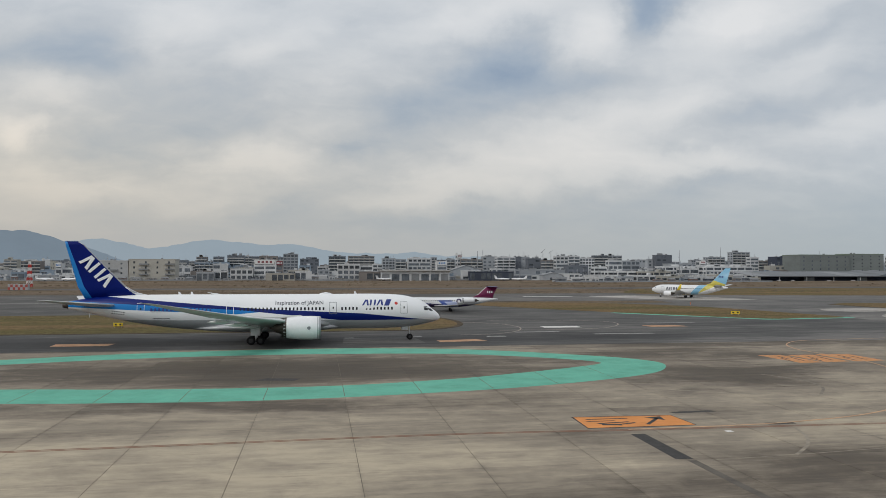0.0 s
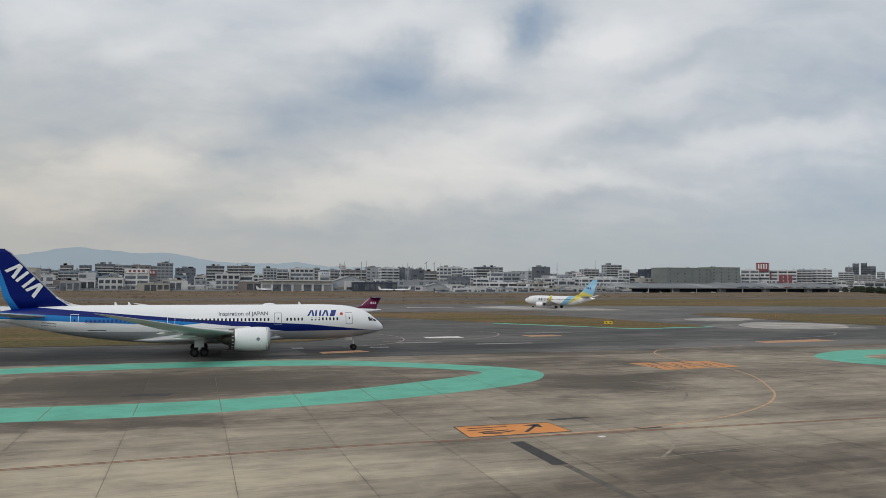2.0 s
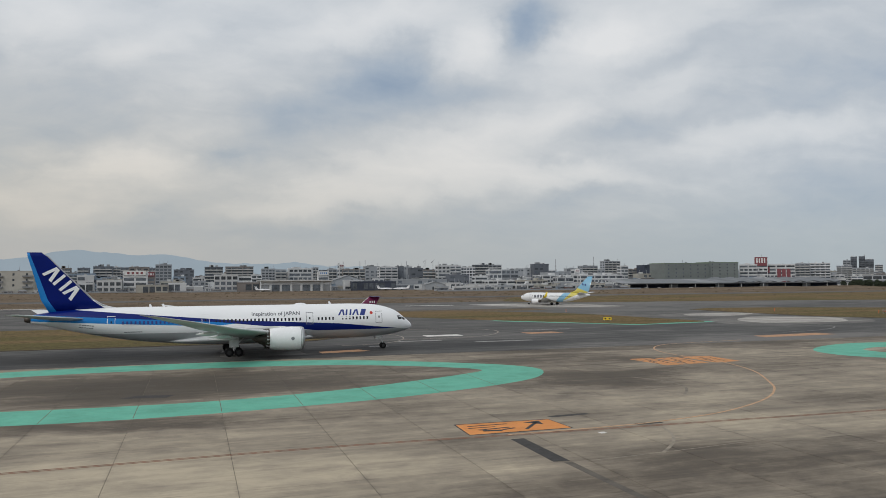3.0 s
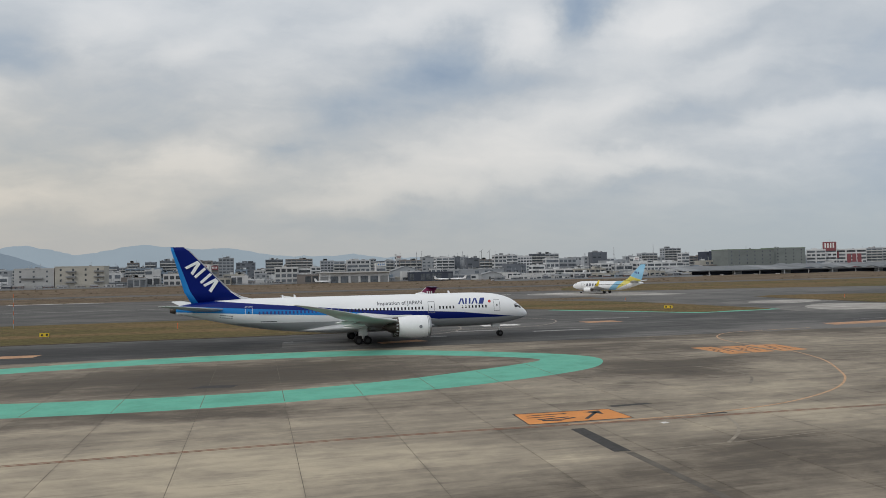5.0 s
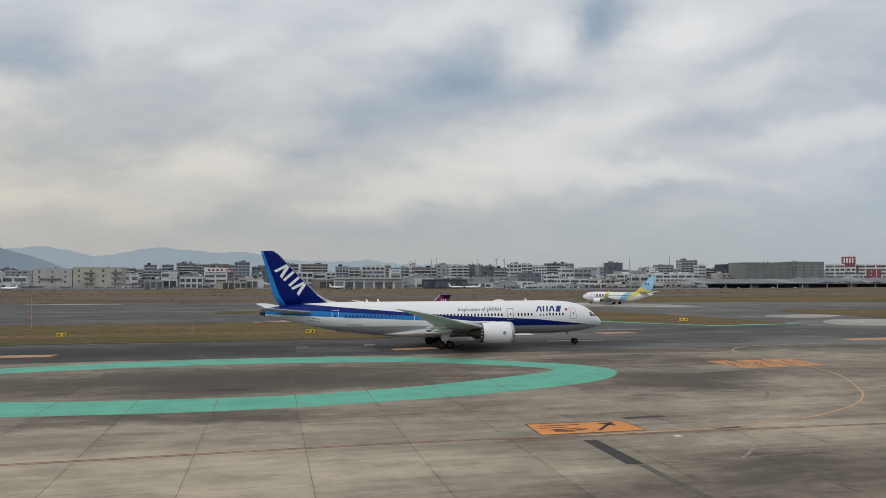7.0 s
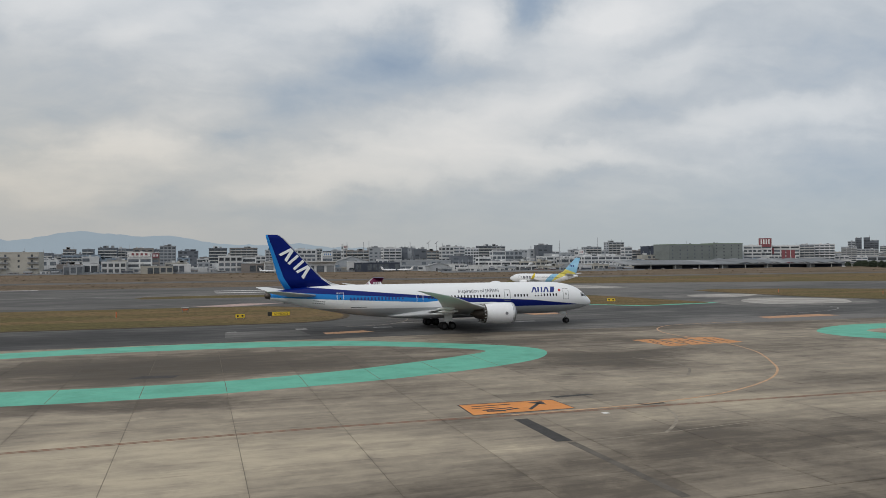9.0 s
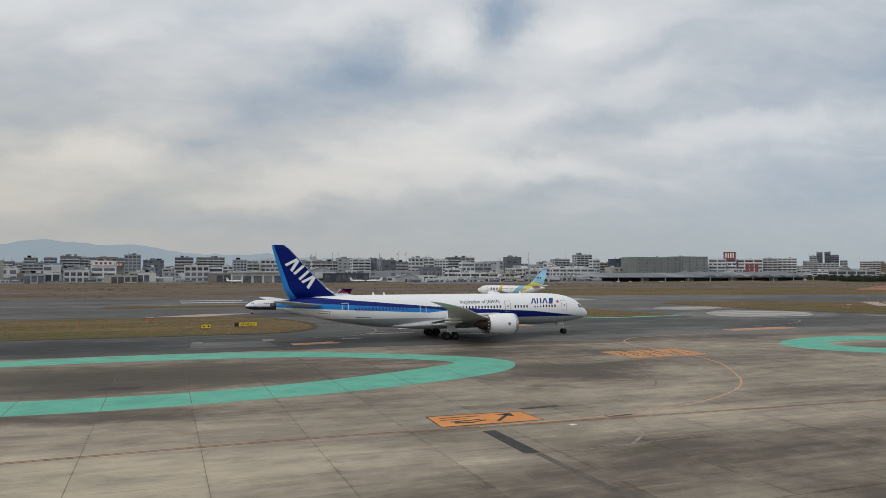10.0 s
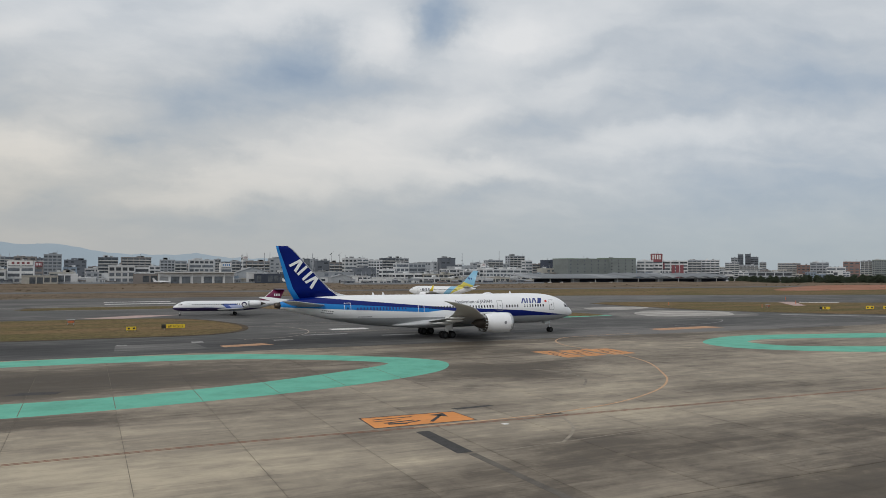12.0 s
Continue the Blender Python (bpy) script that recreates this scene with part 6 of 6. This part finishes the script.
def hills():
    # the haze is a blue glow of the ridges themselves, stronger on the far one
    far = glow_distance("far_hills_haze_glow", (0.03, 0.035, 0.04), (0.235, 0.29, 0.335))
    near = glow_distance("nearer_hills_haze_glow", (0.03, 0.035, 0.04), (0.135, 0.178, 0.22))
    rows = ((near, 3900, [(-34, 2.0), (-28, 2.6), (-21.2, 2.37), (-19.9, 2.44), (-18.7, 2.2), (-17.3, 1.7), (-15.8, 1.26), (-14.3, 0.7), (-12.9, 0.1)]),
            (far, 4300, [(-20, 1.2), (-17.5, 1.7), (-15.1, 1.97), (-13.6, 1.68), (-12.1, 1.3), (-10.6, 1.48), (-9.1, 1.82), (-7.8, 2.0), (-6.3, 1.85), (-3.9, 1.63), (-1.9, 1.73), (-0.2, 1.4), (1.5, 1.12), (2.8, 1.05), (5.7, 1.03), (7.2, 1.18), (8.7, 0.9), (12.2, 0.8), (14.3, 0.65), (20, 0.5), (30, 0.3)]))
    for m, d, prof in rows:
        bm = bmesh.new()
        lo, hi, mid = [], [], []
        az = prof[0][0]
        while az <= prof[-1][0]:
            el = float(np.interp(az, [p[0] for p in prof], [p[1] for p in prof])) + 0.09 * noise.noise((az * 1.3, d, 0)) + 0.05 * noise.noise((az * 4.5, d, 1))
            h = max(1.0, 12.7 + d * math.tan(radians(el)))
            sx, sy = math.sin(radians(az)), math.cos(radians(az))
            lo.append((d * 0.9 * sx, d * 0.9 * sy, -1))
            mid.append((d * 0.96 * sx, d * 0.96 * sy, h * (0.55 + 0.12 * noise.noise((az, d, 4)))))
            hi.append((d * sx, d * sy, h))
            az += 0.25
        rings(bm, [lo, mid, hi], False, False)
        tagged(part("backdrop_hills", bm, m, None, "wooded hills on the horizon, blue haze painted on as glow", True), kind="structure", category="backdrop")


town()
filler_town()
long_terminal()
masts()
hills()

# ---- small things on the field ----
SIGN_YELLOW = mat("sign_yellow", (0.78, 0.56, 0.04), 0.5, var=0.08, scale=2)
POST_ORANGE = mat("post_orange", (0.62, 0.16, 0.05), 0.6, var=0.15, scale=2)
RUST = mat("rusty_paint", (0.28, 0.17, 0.125), 0.8, var=0.3, scale=3)
LEAF = mat("dark_leaves", (0.035, 0.05, 0.028), 0.8, var=0.4, scale=0.6)
SCRUB = mat("dry_scrub", (0.12, 0.088, 0.055), 0.95, var=0.4, scale=0.4)
BARK = mat("bark", (0.09, 0.07, 0.05), 0.9, var=0.2, scale=2)


def taxi_sign(x, y, w, h, turn=0.0, bars=2, black=False, words=""):
    s = thing("taxi_sign", "yellow airfield guidance sign with black marks on grass", "sign", "airfield signs", m=pose(x, y, 0.05, 0, 0, turn))
    part("frame", box(-w / 2 - 0.05, w / 2 + 0.05, -0.16, 0.16, 0.25, 0.35 + h), mat_once("sign_frame", (0.12, 0.11, 0.05)), s)
    face = part("panel", box(-w / 2, w / 2, -0.2, -0.165, 0.3, 0.3 + h), SIGN_YELLOW, s)
    for sx in (-0.38, 0.38):
        part("leg", box(sx * w - 0.05, sx * w + 0.05, -0.05, 0.05, -0.05, 0.25), STEEL, s)
    if black:
        part("black_panel", box(-w / 2, -w / 2 + 0.9, -0.215, -0.202, 0.3, 0.3 + h), BLACK_PAINT, face)
    if words:
        cu = bpy.data.curves.new("words", "FONT")
        cu.body, cu.size, cu.extrude, cu.align_x = words, h * 0.95, 0.006, "CENTER"
        ob = new("words", cu)
        me = bpy.data.meshes.new_from_object(ob)
        bpy.data.objects.remove(ob)
        me.materials.append(BLACK_PAINT)
        for v in me.vertices:
            v.co = (v.co.x * 0.98 + 0.45, -0.215 - v.co.z, v.co.y + 0.3 + h * 0.16)
        new("lettering", me).parent = face
    else:
        for i in range(bars):
            cx = -w / 2 + w * (i + 0.5) / bars
            part("lettering_bar", box(cx - w * 0.1, cx + w * 0.1, -0.215, -0.202, 0.3 + h * 0.25, 0.3 + h * 0.75), BLACK_PAINT, face)
    return s


MADE = {}


def mat_once(name, col, rough=0.6):
    if name not in MADE:
        MADE[name] = mat(name, col, rough)
    return MADE[name]


def marker_post(x, y, h, r=0.11):
    p = thing("marker_post", "small orange marker post standing in the grass", "post", "marker posts", m=pose(x, y, 0.04))
    part("stem", tube((0, 0, 0), (0, 0, h), r, r * 0.8, 10), POST_ORANGE, p)
    part("cap", turned([(h, r * 1.1), (h + 0.12, r * 1.1), (h + 0.2, r * 0.5)], "Z", 10), POST_ORANGE, p)
    part("foot", turned([(-0.05, r * 2), (0.05, r * 2)], "Z", 10), STEEL, p)


def barber_pole(x, y, h):
    p = thing("striped_pole", "thin red and white striped pole in grass", "pole", m=pose(x, y, 0.04))
    n = 8
    for i in range(n):
        part("pole_section", tube((0, 0, h * i / n), (0, 0, h * (i + 1) / n), 0.07, 0.07, 8), POST_ORANGE if i % 2 else RAIL, p)


def light_box(x, y):
    b = thing("equipment_box", "rusty white equipment box on short legs in grass", "box", m=pose(x, y, 0.04, 0, 0, 8))
    part("body", box(-0.75, 0.75, -0.4, 0.4, 0.45, 1.05), RUST, b)
    part("lid", box(-0.82, 0.82, -0.46, 0.46, 1.05, 1.14), RAIL, b)
    part("side_panel", box(-0.6, 0.6, -0.43, -0.405, 0.5, 0.8), POST_ORANGE, b)
    for sx in (-0.6, 0.6):
        for sy in (-0.3, 0.3):
            part("leg", box(sx - 0.06, sx + 0.06, sy - 0.06, sy + 0.06, -0.05, 0.45), STEEL, b)


def check_shelter(x, y):
    s = thing("equipment_shelter", "red and white checkered equipment shelter", "shelter", m=pose(x, y, 0))
    dull = mat_once("dull_red_paint", (0.40, 0.075, 0.055))
    part("body", box(-5, 5, 0, 3, 0, 3.0), WALLS["pale"], s)
    part("roof", box(-5.1, 5.1, -0.1, 3.1, 3.0, 3.15), SIGN_WHITE, s)
    for i in range(8):
        for j in range(2):
            if (i + j) % 2 == 0:
                part("red_check", box(-5 + i * 1.25, -3.75 + i * 1.25, -0.03, 0.0, j * 1.5, 1.5 + j * 1.5), dull, s)


def car_model():
    c = thing("parked_car", "small parked car by the far buildings", "car", "parked cars", m=pose(-300, 716, 0.02))
    part("body", hull([(2.1, 0.75, 0.35, 0.6), (1.9, 0.9, 0.28, 0.8), (0.5, 0.98, 0.25, 0.86), (-1.6, 1.0, 0.25, 0.86), (-2.1, 0.85, 0.4, 0.7)], 12), SIGN_WHITE, c, "", True)
    part("cabin", hull([(1.0, 1.0, 0.85, 0.66), (0.3, 1.45, 0.9, 0.66), (-1.2, 1.48, 0.9, 0.66), (-1.8, 1.1, 0.9, 0.6)], 10), GLASS_DARK, c, "dark glass", True)
    for sx in (-1.3, 1.3):
        for sy in (-0.75, 0.75):
            w = part("wheel", turned([(-0.1, 0.31), (0.1, 0.31)], "Y", 10), RUBBER, c)
            w.location = (sx, sy, 0.31)
    return c


def parked_jet(x, y, turn):
    j = thing("parked_jet", "small white jet parked by the far hangars", "airplane", "parked jets", m=pose(x, y, 0, 0, 0, turn))
    part("fuselage", hull([(7, 1.9, 1.7, 0.1), (5.5, 2.4, 1.1, 0.8), (2, 2.7, 0.9, 1.0), (-4, 2.7, 1.0, 1.0), (-8, 2.4, 1.7, 0.3)], 14), AIR_WHITE, j, "", True)
    part("fin", blade([(-5.5, 0, 2.4, 3.0, 0.08), (-7.4, 0, 5.0, 1.6, 0.08)], 6, True), AIR_WHITE, j)
    for f in (lambda s: s, mirrored):
        part("wing", blade(f([(1, 0.8, 1.1, 3.0, 0.1), (-2, 7.5, 1.6, 1.2, 0.1)]), 6), AIR_WHITE, j)
        part("tailplane", blade(f([(-7.2, 0, 4.8, 1.6, 0.1), (-8.2, 2.6, 4.9, 0.8, 0.1)]), 6), AIR_WHITE, j)
    for gx, gy in ((4.5, 0), (-1, 1.4), (-1, -1.4)):
        part("landing_gear", box(gx - 0.2, gx + 0.2, gy - 0.15, gy + 0.15, 0, 1.2), RUBBER, j)


def tree_model(seed):
    rng = random.Random(seed)
    t = thing("tree", "dark evergreen tree at the airfield edge", "tree", "trees along the boundary", m=pose(640 + seed * 8, 600, -0.05))
    h = 7.0
    bm = tube((0, 0, 0), (0.1, 0, h * 0.55), 0.28, 0.14, 7)
    part("trunk", bm, BARK, t)
    for i in range(4):
        a = i * 1.6 + rng.random()
        part("limb", tube((0.05, 0, h * (0.28 + 0.06 * i)), (1.5 * math.cos(a), 1.5 * math.sin(a), h * (0.5 + 0.07 * i)), 0.1, 0.04, 5), BARK, t)
    bm = bmesh.new()
    for i in range(260):
        a, r, z = rng.uniform(0, 6.283), rng.random() ** 0.6, rng.random()
        rad = 3.4 * math.sqrt(max(0.05, 1 - (2 * z - 0.9) ** 2 * 0.85)) * r
        c = Vector((rad * math.cos(a), rad * math.sin(a), h * (0.06 + 0.9 * z) + rng.uniform(-0.3, 0.3)))
        q = Euler((rng.uniform(0, 3), rng.uniform(0, 3), rng.uniform(0, 3))).to_matrix()
        s = rng.uniform(0.35, 0.8)
        vs = [bm.verts.new(c + q @ Vector(p) * s) for p in ((-1, -0.6, 0), (1, -0.5, 0.2), (0.7, 0.7, -0.1), (-0.6, 0.6, 0.3))]
        bm.faces.new(vs)
    tagged(part("crown", bm, LEAF, t, "ragged dark green crown"), kind="stuff")
    return t


def scrub():
    """Dry tufts and low bushes over the far field, past counting."""
    rng = random.Random(11)
    bm = bmesh.new()
    for i in range(2600):
        y = rng.uniform(470, 700) if i % 3 else rng.uniform(355, 428)
        x = rng.uniform(-420, 900)
        if noise.noise((x * 0.012, y * 0.03, 5)) < -0.05:
            continue
        w, h = rng.uniform(0.5, 2.2), rng.uniform(0.15, 0.8 if y > 470 else 0.3)
        c = [bm.verts.new((x + w * math.cos(a) * rng.uniform(0.7, 1.3), y + w * math.sin(a), -0.1)) for a in (0, 1.26, 2.5, 3.77, 5.0)]
        m = [bm.verts.new((v.co.x * 0.6 + x * 0.4, v.co.y * 0.6 + y * 0.4, h * rng.uniform(0.7, 1.1))) for v in c]
        for q in range(5):
            bm.faces.new((c[q], c[(q + 1) % 5], m[(q + 1) % 5], m[q]))
        bm.faces.new(m)
    tagged(part("dry_scrub", bm, SCRUB, None, "dry brown scrub and tufts over the far field"), kind="stuff", category="scrub")


def far_fence():
    """The boundary fence: thin rails on posts."""
    bm = bmesh.new()
    for i in range(207):
        x = -420 + i * 3.0
        put_box(bm, x - 0.06, x + 0.06, 706, 706.12, 0, 2.3)
    posts = part("boundary_fence", bm, STEEL, None, "long grey wire boundary fence")
    tagged(posts, category="fence", kind="stuff")
    bm = bmesh.new()
    for z in (0.5, 1.0, 1.5, 2.0, 2.25):
        put_box(bm, -420, 200, 706.02, 706.08, z, z + 0.07)
    tagged(part("rail", bm, STEEL, posts), kind="stuff")
    near = part("boundary_wall", box(200, 402, 619.4, 619.8, -0.1, 1.4), WALLS["grey"], None, "low grey boundary wall, nearer stretch")
    tagged(near, kind="structure", category="wall")
    wall = part("boundary_wall", box(-420, 200, 707.0, 707.4, -0.1, 1.3), WALLS["grey"], None, "low grey boundary wall")
    tagged(wall, kind="structure", category="wall")


def yard_shed(x, y, w, d, h, wall, pitched):
    """A shed or stores container of the far yards."""
    s = thing("yard_shed", WORD.get(wall, wall) + " low shed standing along the airfield boundary", "shed", "yard sheds", m=pose(x, y, 0.02))
    part("wall", box(-w / 2, w / 2, 0, d, 0, h), WALLS[wall], s)
    if pitched:
        bm = bmesh.new()
        rings(bm, [[(xx, -0.25, h), (xx, -0.25, h + 0.12), (xx, d / 2, h + 1.1), (xx, d + 0.25, h + 0.12), (xx, d + 0.25, h)] for xx in (-w / 2 - 0.25, w / 2 + 0.25)])
        part("roof", bm, ROOF_GREY, s, "grey pitched roof")
    else:
        part("roof", box(-w / 2 - 0.15, w / 2 + 0.15, -0.3, d + 0.15, h, h + 0.18), ROOF_PALE, s, "pale flat roof")
    part("door", box(-w * 0.28, w * 0.05, -0.06, 0.04, 0, h * 0.8), PANE, s)
    part("window", box(w * 0.18, w * 0.38, -0.06, 0.04, h * 0.4, h * 0.75), PANE, s)


def yard_lamp(x, y, h):
    p = thing("yard_lamp", "tall thin grey lamp pole in the far yards", "lamp pole", "yard lamps", m=pose(x, y, 0.02))
    part("pole", tube((0, 0, 0), (0, 0, h), 0.14, 0.09, 6), STEEL, p)
    part("lamp_head", box(-0.9, 0.9, -0.2, 0.2, h, h + 0.25), ROOF_GREY, p)


def yards():
    rng = random.Random(21)
    for x0, x1, y in ((-400, 196, 709.5), (206, 396, 621.5)):
        x = x0
        while x < x1:
            w = rng.uniform(3, 9)
            yard_shed(round(x, 1), round(y + rng.uniform(0, 3), 1), round(w, 1), round(rng.uniform(2.5, 5), 1), round(rng.uniform(2.0, 3.8), 1), rng.choice(("white", "pale", "grey", "dark", "brown", "blue", "redbrown", "navy")), rng.random() < 0.4)
            x += w + rng.uniform(0.5, 9)
    for i in range(46):
        x = -390 + i * 17 + rng.uniform(-6, 6)
        yard_lamp(round(x, 1), 713 if x < 198 else 628, round(rng.uniform(7, 13), 1))


yards()
taxi_sign(8.3, 164.6, 1.9, 0.72)
taxi_sign(16.6, 167.4, 4.7, 0.8, black=True, words="6P HOLD")
taxi_sign(-41.0, 165.2, 1.8, 0.72)
taxi_sign(110.1, 186.6, 2.3, 0.75, -24)
taxi_sign(219.0, 170, 3.2, 0.8, -40, 1, True)
taxi_sign(235.0, 165.5, 2.4, 1.0, -50)
taxi_sign(239.5, 162.5, 2.4, 1.0, -50)
for x, y, h in ((-17.1, 178, 1.1), (193.4, 215, 0.9), (281.8, 238.4, 1.1), (125, 240, 0.8), (213, 190, 0.9), (247, 204.3, 1.2)):
    marker_post(x, y, h)
barber_pole(-56.3, 199.5, 8.2)
light_box(-3.1, 190.5)
light_box(213.5, 188)
check_shelter(-161, 440)
for x, y, a in ((172, 694, 8), (187, 696, 172), (60, 697, 15), (-232, 696, 5), (-215, 698, 160)):
    parked_jet(x, y, a)
car = car_model()
rng_car = random.Random(3)
for i in range(34):
    x = -360 + i * 26 + rng_car.uniform(-8, 8)
    copy_thing(car, pose(x, (714 + rng_car.uniform(-3, 4)) if x < 195 else (622.5 if x < 400 else 644), 0.02, 0, 0, rng_car.choice((0, 180, 90))))
first = [tree_model(i) for i in range(3)]
rng_tree = random.Random(8)
for i in range(110):
    t = copy_thing(first[i % 3], pose(640 + i * 2.1 + rng_tree.uniform(-2, 2), 606 - i * 0.62 + rng_tree.uniform(-4, 6), -0.05, 0, 0, rng_tree.uniform(0, 360)))
    t.scale = [rng_tree.uniform(0.75, 1.25) * (0.85 + 0.0038 * i)] * 3
scrub()
far_fence()


def glide(table):
    """Rows every tenth of a second through a few (seconds, metres), smoothly."""
    ts, ss = [a for a, b in table], [b for a, b in table]
    fit = np.polyfit(ts, ss, 4)
    return [(i / 10, float(np.polyval(fit, i / 10))) for i in range(121)]


def motions():
    # the big jet taxis along its line, the narrow one creeps to a stop
    run = glide([(0, 0), (1, 5.35), (2, 10.8), (3, 16.4), (5, 27.4), (6, 33.3), (7, 39.4), (9, 52.0), (10, 58.5), (11, 64.8), (12, 71.1)])
    walk(big_jet, [(t, pose(15.82 + s, BIG_V, 0)) for t, s in run])
    for ob, x, y, r in big_wheels:
        walk(ob, [(t, pose(x, y, r, 0, math.degrees(s / r), 0)) for t, s in run])
    creep = glide([(0, 0), (2.5, 3.9), (5.5, 8.2), (6.5, 9.7), (9.5, 12.5), (10.5, 13.2), (12, 14.2)])
    h = radians(NARROW[2])
    walk(narrow_jet, [(t, pose(NARROW[0] + s * math.cos(h), NARROW[1] + s * math.sin(h), 0, 0, 0, NARROW[2])) for t, s in creep])
    for ob, x, y, r in narrow_wheels:
        walk(ob, [(t, pose(x, y, r, 0, math.degrees(s / r), 0)) for t, s in creep])


NARROW = (147.0, 308.8, 129.0)
motions()
